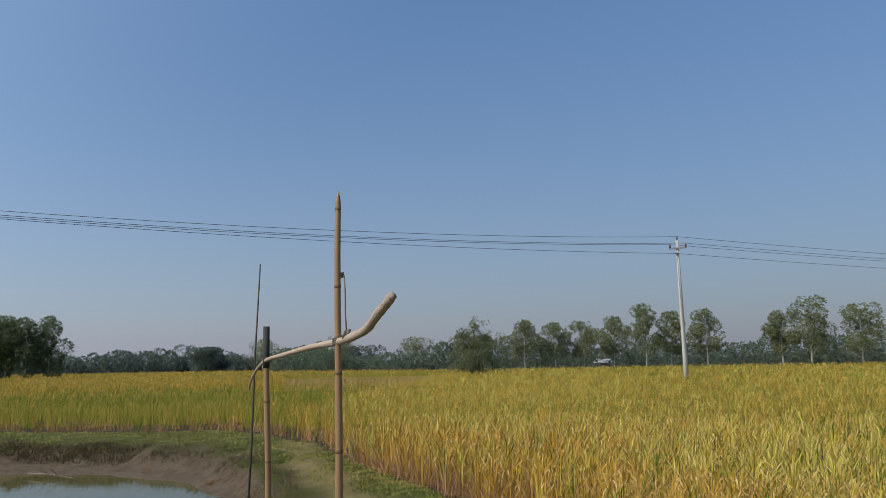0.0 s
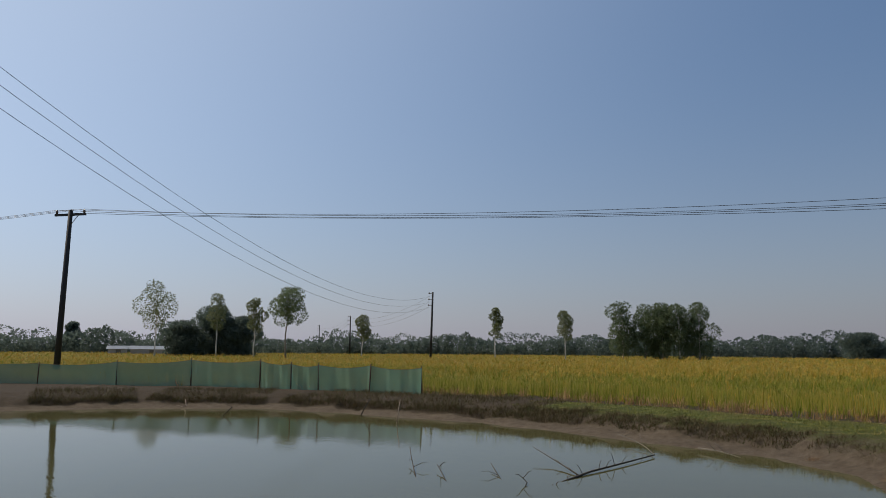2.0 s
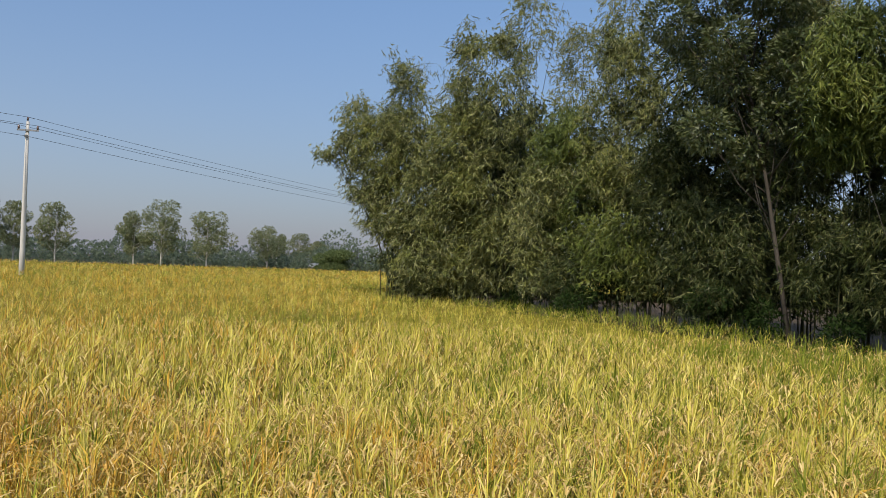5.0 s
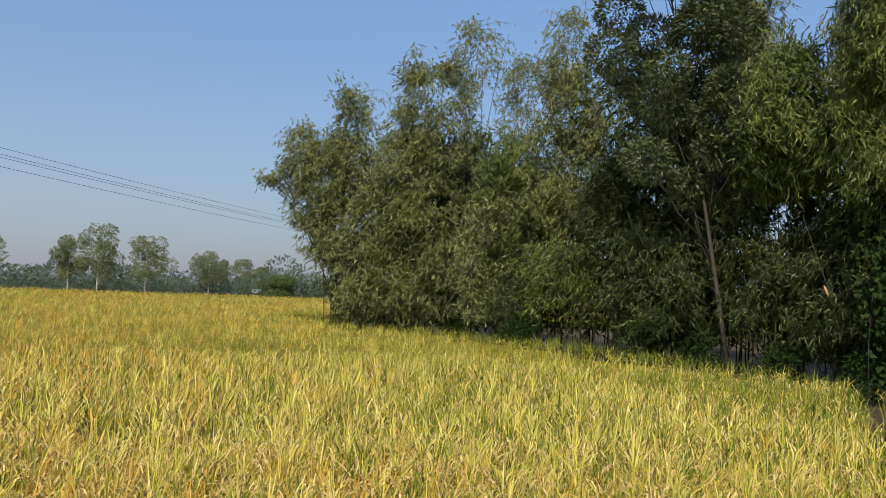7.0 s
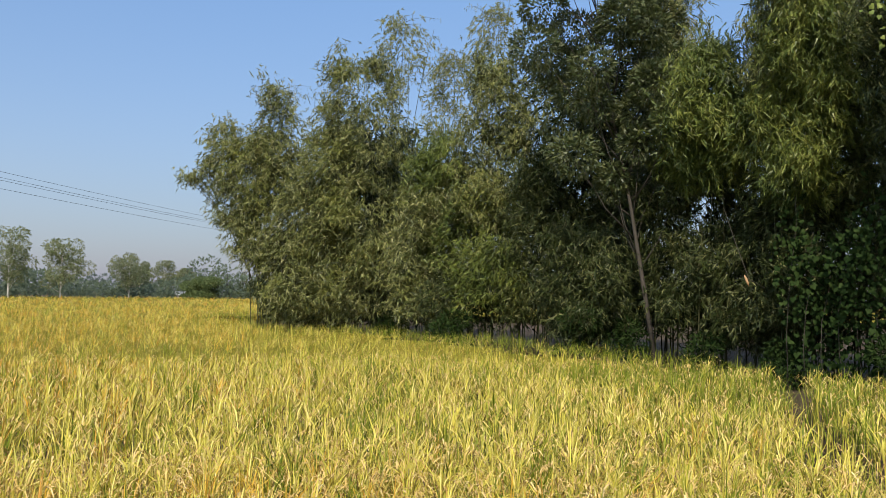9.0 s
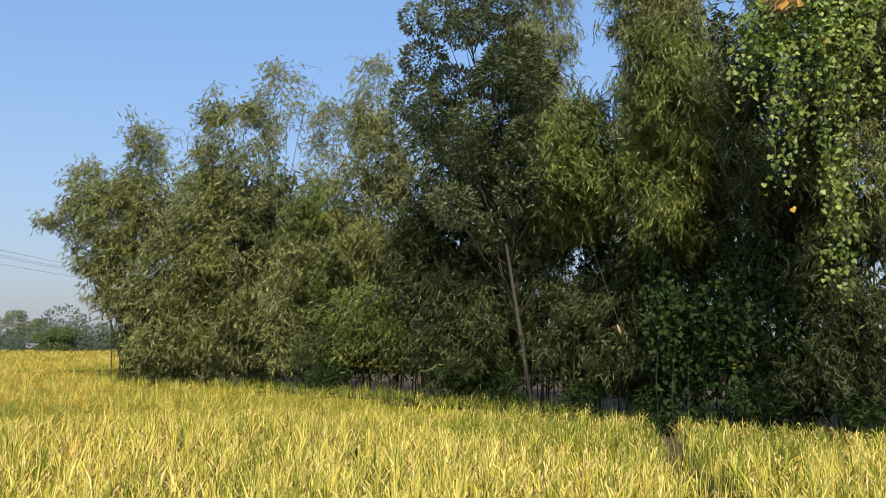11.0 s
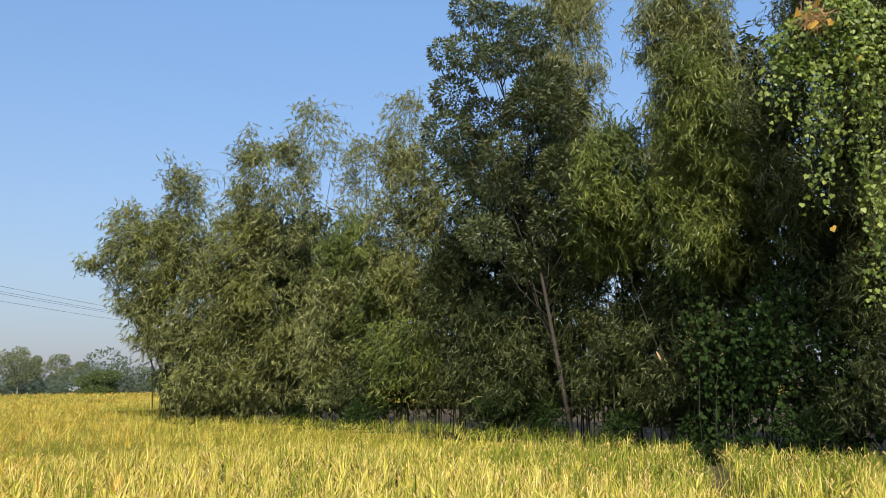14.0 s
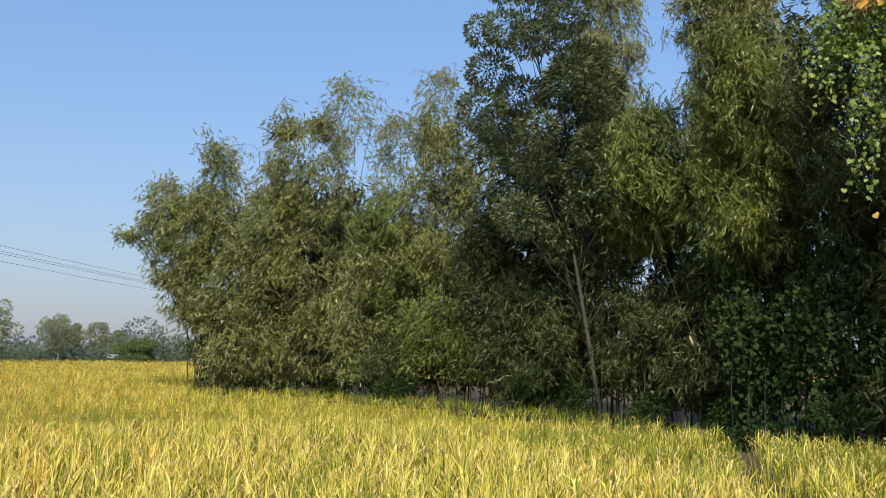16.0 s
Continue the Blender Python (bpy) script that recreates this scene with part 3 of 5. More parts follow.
        rep = lambda v: np.repeat(v, grains, axis=0)
        e, w, b = rep(ear_len), rep(way), rep(base)
        at = b.copy()
        at[:, :2] += w * (e * 0.8 * s**1.3)[:, None]
        at[:, 2] += e * 0.75 * s - e * 1.05 * s**3
        dirs = np.concatenate([w * 0.6, np.full((len(w), 1), -0.7)], 1) + 0.6 * rng.normal(size=(len(w), 3))
        gv, gf = leaves(at + 0.006 * rng.normal(size=at.shape), dirs, rng.uniform(0.016, 0.028, len(at)), 0.008)
        v, f = out[3]
        out[3] = (np.concatenate([v, gv]), np.concatenate([f, gf + len(v)]))
    pick = (edge < 0.8) & ((rng.uniform(0, 1, x.size) < 0.4) | (y < 13))
    k = blades * 3
    px, py = np.repeat(x[pick], k), np.repeat(y[pick], k)
    n = px.size
    way = spin(n)
    base = np.stack([px + rng.normal(0, 0.07, n), py + rng.normal(0, 0.07, n), np.full(n, -0.04)], -1)
    out.append(ribbons(base, way, rng.uniform(0.1, 0.5, n), rng.uniform(0.04, 0.34, n), rng.uniform(0.0, 0.22, n), wide * 0.007, max(2, segs - 1), 1.4))
    return out


def rice_field():
    zones = [rice_zone(0.0, 5.5, 0.165, 28, 12, 2, 3, 0.88, 4), rice_zone(5.5, 13.0, 0.2, 15, 6, 2, 2, 1.12),
             rice_zone(13.0, 30.0, 0.29, 9, 3, 1, 1, 1.9, yaws=(-100, 88)), rice_zone(30.0, 50.0, 0.42, 8, 2, 1, 1, 3.2, yaws=(-66, 88)),
             rice_zone(50.0, 80.0, 0.66, 6, 2, 1, 1, 5.0, yaws=(-58, 86)), rice_zone(80.0, 140.0, 1.25, 6, 2, 1, 1, 9.0, yaws=(-52, 84)), rice_zone(140.0, 190.0, 2.0, 5, 2, 1, 1, 14.0, yaws=(12, 84))]
    zones += [rice_zone(0.0, 11.0, 0.23, 12, 4, 1, 1, 1.8, yaws=(-180, -112)), rice_zone(11.0, 26.0, 0.42, 9, 3, 1, 1, 3.0, yaws=(-180, -112)), rice_zone(13.0, 26.0, 0.6, 5, 2, 1, 1, 4.0, yaws=(-112, -100))]
    groups = [joined([z[k] for z in zones])[:2] for k in range(5)]
    verts, faces, slots = joined(groups)
    ob = new("rice_plants", mesh_arrays("rice_plants", verts, faces, [RICE_LEAF, RICE_GREEN, RICE_ORANGE, RICE_EAR, RICE_DRY], slots))
    tagged(ob, "dense ripe golden-green rice plants with drooping ears", "rice", kind="stuff")


rice_field()
# a sheet added among the farther rice, coloured as shade below the leaves
cxs, cys = np.meshgrid(np.concatenate([spread(-182, -30, 1.6), spread(-30, 30, 1.0), spread(30, 140, 1.6)]), np.concatenate([spread(-10, 30, 1.0), spread(30, 164, 1.6)]))
ci = np.arange(cxs.size).reshape(cxs.shape)
cf = np.stack([ci[:-1, :-1], ci[:-1, 1:], ci[1:, 1:], ci[1:, :-1]], -1).reshape(-1, 4)
mx_, my_ = cxs.ravel()[cf].mean(1), cys.ravel()[cf].mean(1)
far_enough = np.hypot(mx_ - 0.6, my_ - 1.2) > 11
solid = rice_at(mx_, my_) & far_enough & (edge_distance(mx_, my_, BARE) > 1.2) & (edge_distance(mx_, my_, BELT) > 1.2)
cv = np.stack([cxs, cys, 0.42 * np.clip((edge_distance(cxs, cys, BARE) - 1.0) / 4.0, 0, 1) - 0.04 + 0.04 * wave(cxs, cys, 3.0, 31)], -1).reshape(-1, 3)
ring = np.zeros(cxs.shape, bool)
for dx, dy in ((0, 0), (-2.2, 0), (2.2, 0), (0, -2.2), (0, 2.2)):
    ring |= stubble_at(cxs + dx, cys + dy)
cv[ring.ravel(), 2] = -0.1
shade_sheet = new("rice_shade_sheet", mesh_arrays("rice_shade_sheet", cv, cf[solid], RICE_SHADE, smooth=True))
tagged(shade_sheet, "sheet below the far rice tops, coloured dark as shade inside", "rice", kind="stuff")


def stubble():
    """Short cut stalks on the harvested plot."""
    r = np.random.default_rng(8)
    x, y = r.uniform(-20, -2, 26000), r.uniform(38, 84, 26000)
    keep = stubble_at(x, y)
    x, y = x[keep], y[keep]
    v, f = ribbons(np.stack([x, y, np.full(len(x), -0.05)], -1), spin(len(x)), r.uniform(0.12, 0.24, len(x)), r.uniform(0.02, 0.2, len(x)), 0.0, 0.10, 1)
    ob = new("rice_stubble", mesh_arrays("rice_stubble", v, f, leaf_material("stubble", even((0.40, 0.28, 0.08), (0.50, 0.36, 0.11), (0.32, 0.24, 0.07), (0.55, 0.40, 0.15)), None, through_light=0.1, spec=0.08)))
    tagged(ob, "pale cut rice stubble on a harvested plot", "stubble", kind="stuff")


stubble()


# ---- bamboo belt ----
Plume = collections.namedtuple("Plume", "foot top radius low tufts leaf airy big hang")


def plume(foot, top, radius, low, tufts, leaf, airy=False, big=1.0, hang=0.7):
    """One leafy head of a clump: where its culms stand, its tip, its leafy radius, lowest leaves, number of tufts and how far they hang."""
    return Plume(foot, top, radius, low, tufts, leaf, airy, big, hang)


def plume_leaves(r, q):
    """Leaves of a plume: tufts over its lobed outside, each of hanging sprays of narrow leaves."""
    n = q.tufts
    h = r.uniform(0, 1, n) ** (0.9 if q.airy else 1.05)
    z = q.low + (q.top[2] - q.low) * h
    axis = np.array(q.foot) + (np.array(q.top[:2]) - np.array(q.foot)) * (z / q.top[2])[:, None] ** 1.7
    # more leaves on the open side, towards the field
    az = np.where(r.uniform(0, 1, n) < 0.62, math.radians(190) + r.normal(0, 0.85, n), r.uniform(0, 2 * math.pi, n))
    shape = np.minimum(1, 0.45 + h / 0.28) * np.sqrt(np.maximum(0.03, 1 - np.maximum(0, (h - 0.45) / 0.57) ** 2.4))
    lobes = 1 + 0.22 * np.sin(2.0 * az + 1.7 * z + q.top[0]) + 0.18 * np.sin(3.1 * az - 2.6 * z + 2 * q.top[1]) + 0.12 * np.sin(5.0 * az + 4.1 * z)
    rad = q.radius * shape * lobes * (r.uniform(0.1, 1.0, n) ** 0.5 if q.airy else r.uniform(0.55, 1.0, n) ** 0.6)
    out = np.stack([np.cos(az), np.sin(az)], -1)
    node = np.concatenate([axis + out * rad[:, None], z[:, None]], 1)
    # boughs that stand out of the plume and gather tufts
    boughs = r.integers(0, n, max(3, n // 12))
    gather = (r.uniform(0, 1, n) < 0.52) & (not q.airy)
    pick = boughs[r.integers(0, len(boughs), n)]
    node = np.where(gather[:, None], node[pick] + np.concatenate([out[pick] * 0.14 * q.radius, np.zeros((n, 1))], 1) + r.normal(0, 1, (n, 3)) * np.array([0.17, 0.17, 0.28]) * q.big, node)
    per = 7 if q.airy else 14
    m = n * per
    side = np.repeat(out, per, axis=0)
    tip = np.repeat(node, per, axis=0) + r.normal(0, 1, (m, 3)) * np.array([0.17, 0.17, 0.13]) * q.big
    # each spray: a fan of leaves from the end of one drooping twig
    fan = 7
    k = m * fan
    hang = np.concatenate([side * 0.55 + r.normal(0, 0.45, (m, 2)), r.normal(-q.hang, 0.28, (m, 1))], 1)
    way = np.repeat(hang, fan, axis=0) + r.normal(0, 0.42, (k, 3))
    at = np.repeat(tip, fan, axis=0) + np.repeat(hang, fan, axis=0) * np.tile(np.linspace(-0.09 - 0.08 * (q.hang > 0.7), 0.05, fan), m)[:, None] * q.big
    at += r.normal(0, 0.012 * q.big, (k, 3))
    length = r.uniform(0.085, 0.19, k) * q.big
    keep = at[:, 2] > r.uniform(0.15, 0.75, k)
    return slim_leaves(at[keep], way[keep], length[keep], length[keep] * 0.18)


def bamboo_clump(label, plumes, seed):
    """A clump: bundles of arching culms, each bundle with its leafy plume."""
    r = np.random.default_rng(seed)
    fx, fy = plumes[0].foot
    clump = thing("bamboo_clump", label, "bamboo", (fx, fy, 0), "bamboo clumps in the belt")
    origin = np.array([fx, fy, 0.0])
    for q in plumes:
        foot, top = np.array([*q.foot, 0.0]), np.array(q.top)
        culms = 4 if q.airy else max(4, int(q.radius * 6))
        for i in range(culms):
            a = foot + np.array([*r.normal(0, 0.16 + 0.28 * q.radius, 2), -0.05])
            tall = 1.0 if i == 0 else r.uniform(min(0.98, max(0.72, q.low / q.top[2] + 0.08)), 1.0)
            b = top + np.array([*r.normal(0, q.radius * 0.42, 2), 0]) * (i > 0)
            steps = np.linspace(0, 1, 9)
            pts = [tuple(a + (b - a) * np.array([u**1.7, u**1.7, 0]) + np.array([0, 0, (b[2] * tall - a[2]) * (1.10 * u - 0.10 * u**4)]) - origin) for u in steps * 0.98]
            tube_mesh("culm", pts, [0.017 * (1 - 0.86 * u) + 0.003 for u in steps], CULM, clump, 5)
        v, f = plume_leaves(r, q)
        part_mesh("foliage", mesh_arrays("foliage", v - origin, f, q.leaf), clump, kind="stuff")
        # thin whips with a few leaves that stick out of the top
        for i in range(3 if q.top[2] > 6 else 0):
            d = np.array([r.normal(0, 0.5), r.normal(0, 0.5), r.uniform(0.5, 1.1)])
            p0 = top + np.array([*r.normal(0, q.radius * 0.3, 2), -0.15]) - origin
            reach = r.uniform(0.5, 1.3)
            whip = [p0 + d * u * reach + np.array([0, 0, -0.45 * reach * u * u]) for u in (0, 0.25, 0.5, 0.75, 1.0)]
            stem = tube_mesh("whip", [tuple(w) for w in whip], [0.008, 0.007, 0.006, 0.004, 0.002], CULM, clump, 4)
            at = np.array([whip[2 + j % 3] + r.normal(0, 0.05, 3) for j in range(16)])
            v, f = slim_leaves(at, r.normal(0, 0.4, (16, 3)) + np.array([0, 0, -0.8]), r.uniform(0.09, 0.17, 16), 0.02)
            part_mesh("leaf_spray", mesh_arrays("leaf_spray", v, f, q.leaf), stem, kind="stuff")
    return clump


# Low and inner plumes mostly take the leaf colour darkened as shade.
bamboo_clump("olive-green bamboo clump with arching drooping culms", [
    plume((18.12, 21.38), (17.12, 21.81, 6.48), 1.33, 2.3, 330, BAMBOO_OLIVE_LIT),
    plume((18.48, 20.84), (18.0, 20.95, 3.4), 1.1, 0.75, 170, BAMBOO_SHADED),
    plume((17.86, 21.60), (16.21, 22.48, 5.79), 0.72, 3.56, 100, BAMBOO_OLIVE_LIT),
    plume((17.86, 21.60), (15.52, 22.97, 5.32), 0.39, 5.08, 22, BAMBOO_OLIVE_LIT, airy=True),
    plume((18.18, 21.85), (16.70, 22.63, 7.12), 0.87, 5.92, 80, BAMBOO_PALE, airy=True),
    plume((18.25, 21.27), (17.78, 21.27, 8.34), 0.82, 4.15, 210, BAMBOO_OLIVE_LIT)], 100)
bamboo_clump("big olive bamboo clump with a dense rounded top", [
    plume((18.85, 18.64), (18.69, 18.38, 8.89), 1.59, 3.01, 480, BAMBOO_OLIVE_LIT),
    plume((18.29, 18.79), (17.76, 18.88, 7.54), 0.97, 0.93, 250, BAMBOO_OLIVE_LIT),
    plume((17.76, 19.69), (17.29, 19.71, 4.76), 1.11, 0.78, 230, BAMBOO_OLIVE_LIT),
    plume((18.96, 17.79), (18.78, 17.55, 3.56), 1.32, 1.05, 200, BAMBOO_OLIVE_LIT)], 101)
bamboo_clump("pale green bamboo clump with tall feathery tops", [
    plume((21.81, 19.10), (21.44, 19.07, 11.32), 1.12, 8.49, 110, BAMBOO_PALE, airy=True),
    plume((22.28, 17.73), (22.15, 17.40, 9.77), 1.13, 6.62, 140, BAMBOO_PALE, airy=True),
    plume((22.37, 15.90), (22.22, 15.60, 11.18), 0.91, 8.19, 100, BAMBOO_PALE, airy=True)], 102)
bamboo_clump("yellow-green bamboo clump with arching leafy culms", [
    plume((19.48, 13.93), (19.32, 13.64, 8.02), 1.21, 3.50, 300, BAMBOO_OLIVE_LIT),
    plume((18.91, 14.73), (18.48, 14.81, 6.12), 0.91, 2.25, 210, BAMBOO_LIGHT),
    plume((18.57, 15.49), (18.17, 15.51, 4.7), 0.89, 1.05, 200, BAMBOO_OLIVE_LIT),
    plume((18.33, 12.78), (17.93, 12.83, 3.05), 0.82, 1.33, 110, BAMBOO_LIGHT),
    plume((18.72, 11.77), (18.47, 11.62, 5.18), 0.95, 0.68, 240, BAMBOO_SHADED),
    plume((18.80, 14.05), (18.56, 13.85, 2.13), 1.18, 0.65, 150, BAMBOO_SHADED)], 103)
bamboo_clump("bamboo clump with tall pale drooping tops behind a tree", [
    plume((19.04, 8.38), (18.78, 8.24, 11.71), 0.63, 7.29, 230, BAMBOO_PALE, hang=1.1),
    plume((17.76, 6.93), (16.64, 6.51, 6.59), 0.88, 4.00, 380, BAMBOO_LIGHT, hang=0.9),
    plume((18.29, 7.52), (17.97, 7.54, 4.77), 0.94, 1.07, 240, BAMBOO_SHADED),
    plume((17.73, 9.60), (17.40, 9.60, 3.07), 1.08, 0.69, 230, BAMBOO_SHADED)], 104)
bamboo_clump("tall yellow-green bamboo clump with hanging sprays", [
    plume((17.05, 5.02), (15.29, 4.68, 8.82), 0.8, 5.16, 560, BAMBOO_OLIVE_LIT, big=0.8, hang=0.95),
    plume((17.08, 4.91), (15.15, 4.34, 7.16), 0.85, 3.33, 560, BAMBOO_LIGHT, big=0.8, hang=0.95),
    plume((17.37, 4.98), (17.05, 5.03, 4.2), 0.99, 0.78, 230, BAMBOO_SHADED),
    plume((17.85, 6.31), (17.54, 6.30, 2.92), 0.95, 0.62, 170, BAMBOO_SHADED)], 105)
bamboo_clump("tall vine-grown bamboo clump, most of its leaves coloured dark as shade", [
    plume((16.42, 2.57), (14.04, 2.10, 8.12), 0.93, 3.93, 540, BAMBOO_SHADED, big=0.8, hang=0.95),
    plume((16.07, 1.58), (13.46, 1.02, 8.71), 0.79, 3.16, 540, BAMBOO_OLIVE_LIT, big=0.8, hang=0.95),
    plume((16.90, 2.90), (16.60, 2.83, 4.46), 1.18, 0.68, 250, BAMBOO_SHADED),
    plume((16.16, 1.67), (15.87, 1.56, 4.0), 0.92, 0.70, 280, BAMBOO_SHADED, big=0.8)], 106)
# clumps added behind the front row, coloured dark so the gaps look shaded
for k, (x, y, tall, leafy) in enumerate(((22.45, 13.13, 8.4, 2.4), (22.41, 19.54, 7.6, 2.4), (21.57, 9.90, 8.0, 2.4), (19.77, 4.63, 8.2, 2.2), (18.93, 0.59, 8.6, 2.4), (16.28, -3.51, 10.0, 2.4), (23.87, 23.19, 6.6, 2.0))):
    bamboo_clump("dense bamboo clump added deep in the belt, coloured dark as shade", [plume((x, y), (x - 0.3, y, tall), leafy, 0.9, 270, BAMBOO_SHADED, big=2.0)], 130 + k)


def blob_leaves(r, centres, radii, count, size, droop=0.2):
    """Leaves spread through the outer shells of several blobs."""
    pick = r.choice(len(centres), count, p=radii.prod(1) / radii.prod(1).sum())
    d = r.normal(size=(count, 3))
    d /= np.linalg.norm(d, axis=1, keepdims=True)
    at = centres[pick] + d * radii[pick] * r.uniform(0.45, 1.0, (count, 1)) ** 0.5
    way = d + r.normal(0, 0.6, (count, 3)) - np.array([0, 0, droop])
    ln = r.uniform(0.7, 1.3, count) * size
    return at, way, ln


def tree(x, y, tall, wide, leaf, bark, count, size, crown_from=0.35, blobs=9, trunk_r=0.12, lean=(0, 0), seed=1, name="tree", label="", category="tree", group="", ratio=0.55, trunks=1, blob=0.42, spread_out=0.34):
    """A tree: tapered trunk, limbs to each blob of the crown, and many leaves."""
    r = np.random.default_rng(seed)
    t = thing(name, label, category, (x, y, 0), group)
    bm = bmesh.new()
    lean = np.array([lean[0], lean[1], 0.0])
    centres, radii = [], []
    for k in range(blobs):
        h = crown_from + (1 - crown_from) * (k + 0.5) / blobs
        fat = math.sin(math.pi * min(1, max(0.12, (h - crown_from) / (1 - crown_from) * 0.85 + 0.12))) ** 0.6
        a, q = r.uniform(0, 2 * math.pi), wide * spread_out * fat * r.uniform(0.3, 1.1)
        rad = wide * blob * (0.55 + 0.45 * fat) * r.uniform(0.55, 0.85)
        rad_z = min(rad * 0.85, tall * 0.2)
        centres.append(np.array([math.cos(a) * q, math.sin(a) * q, min(tall * h, tall - rad_z)]) + lean * h)
        radii.append([rad, rad, rad_z])
    for j in range(trunks):
        off = np.array([r.normal(0, wide * 0.2), r.normal(0, wide * 0.2), 0]) if trunks > 1 else np.zeros(3)
        pts = [off * (1 - 0.2 * s) + lean * s + np.array([r.normal(0, 0.03), r.normal(0, 0.03), 0]) * tall * 0.2 * (s > 0) + np.array([0, 0, tall * 0.86 * s - 0.05]) for s in (0, 0.2, 0.4, 0.6, 0.8, 1)]
        tube(bm, [tuple(p) for p in pts], [trunk_r * (1 - 0.88 * s) for s in (0, 0.2, 0.4, 0.6, 0.8, 1)], 7)
        for c in centres if trunks == 1 else []:
            s = max(0.1, c[2] / (tall * 0.86) - 0.18)
            p0 = lean * s + np.array([0, 0, tall * 0.86 * s - 0.05])
            tube(bm, [tuple(p0), tuple((p0 + c) / 2 + np.array([0, 0, -0.02 * tall])), tuple(c)], [trunk_r * 0.3, trunk_r * 0.18, trunk_r * 0.06], 5)
    part("trunk", bm, bark, t)
    at, way, ln = blob_leaves(r, np.array(centres), np.array(radii), count, size)
    v, f = slim_leaves(at, way, ln, ln * ratio * 1.25)
    part_mesh("crown", mesh_arrays("crown", v, f, leaf), t, kind="stuff")
    return t


# the broad-leaved tree that leans among the bamboo
tree(17.11, 7.93, 10.6, 4.2, TREE_LEAF, BARK_DARK, 36000, 0.105, 0.36, 40, 0.06, (-0.6, 1.35), 5, "leaning_tree", "dark glossy broadleaf tree leaning among the bamboo", "tree", ratio=0.36, blob=0.19, spread_out=0.42)

# shrubs at the belt's foot, their leaf colour darkened as shade
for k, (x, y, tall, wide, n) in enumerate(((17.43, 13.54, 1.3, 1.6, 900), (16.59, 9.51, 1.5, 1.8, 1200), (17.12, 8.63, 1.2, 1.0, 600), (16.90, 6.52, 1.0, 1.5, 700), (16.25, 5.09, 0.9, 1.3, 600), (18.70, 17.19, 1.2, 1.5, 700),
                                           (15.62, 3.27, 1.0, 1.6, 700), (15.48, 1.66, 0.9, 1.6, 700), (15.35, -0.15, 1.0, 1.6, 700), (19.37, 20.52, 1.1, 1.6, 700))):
    tree(x, y, tall, wide, FOOT_LEAF_SHADED, BARK_DARK, 2 * n, 0.09, 0.15, 5, 0.02, (0, 0), 300 + k, "shrub", "low leafy shrub at the bamboo foot, its green darkened as shade", "shrub", "shrubs under the bamboo", ratio=0.35)


# ---- power lines ----
def concrete_pole(x, y, tall):
    t = thing("power_pole", "tapered white concrete power pole standing in the rice", "power pole", (x, y, 0), "power poles")
    tube_mesh("shaft", [(0, 0, -0.3), (0, 0, 1.5), (-0.03, 0, tall * 0.6), (-0.05, 0, tall)], [0.14, 0.132, 0.105, 0.08], CONCRETE, t, 10)
    for z, w in ((tall - 0.45, 1.0),):
        crossarm = part("crossarm", box(bmesh.new(), (-0.05, -0.12, z), (w, 0.07, 0.08), -30), STEEL, t, smooth=False)
    c, s = math.cos(radians(-30)), math.sin(radians(-30))
    for q in (-0.44, 0.44):
        tube_mesh("insulator", [(-0.05 + c * q, -0.12 + s * q, tall - 0.41), (-0.05 + c * q, -0.12 + s * q, tall - 0.3), (-0.05 + c * q, -0.12 + s * q, tall - 0.2)], [0.045, 0.06, 0.03], PORCELAIN, crossarm, 8)
    top_pin = tube_mesh("top_pin", [(-0.05, 0, tall - 0.1), (-0.05, 0, tall + 0.08)], [0.035, 0.03], STEEL, t, 6)
    tube_mesh("insulator", [(-0.05, 0, tall + 0.06), (-0.05, 0, tall + 0.15), (-0.05, 0, tall + 0.24)], [0.04, 0.055, 0.03], PORCELAIN, top_pin, 8)
    part("bracket", box(bmesh.new(), (-0.12, -0.1, tall - 0.75), (0.16, 0.1, 0.1)), STEEL, t, smooth=False)
    return t


def wood_pole(x, y, tall, lean, arm=True, stacked=False, turn=0.0):
    t = thing("power_pole", "dark tarred wooden power pole in the rice field", "power pole", (x, y, 0), "power poles")
    lx, ly = lean
    at = lambda z: (lx * z / tall, ly * z / tall, z)
    tube_mesh("shaft", [at(-0.3), at(tall * 0.5), at(tall)], [0.17, 0.14, 0.11], POLE_TAR, t, 10)
    c, s = math.cos(radians(turn)), math.sin(radians(turn))
    if arm:
        ax, ay, az = at(tall - 0.25)
        crossarm = part("crossarm", box(bmesh.new(), (ax, ay, az), (1.9, 0.1, 0.12), turn), POLE_TAR, t, smooth=False)
        tube_mesh("brace", [(ax + c * 0.5, ay + s * 0.5, az - 0.04), (ax, ay, az - 0.6)], [0.02, 0.02], STEEL, t, 5)
        for q in (-0.85, 0.05, 0.85):
            tube_mesh("insulator", [(ax + c * q, ay + s * q, az + 0.05), (ax + c * q, ay + s * q, az + 0.16), (ax + c * q, ay + s * q, az + 0.28)], [0.05, 0.065, 0.03], PORCELAIN, crossarm, 8)
    if stacked:
        for z in (tall - 0.15, tall - 0.95, tall - 1.75):
            ax, ay, az = at(z)
            bracket = tube_mesh("bracket", [(ax, ay, az), (ax - c * 0.5, ay - s * 0.5, az - 0.05)], [0.05, 0.04], STEEL, t, 6)
            tube_mesh("insulator", [(ax - c * 0.5, ay - s * 0.5, az - 0.12), (ax - c * 0.5, ay - s * 0.5, az + 0.12)], [0.08, 0.06], PORCELAIN, bracket, 8)
    return t


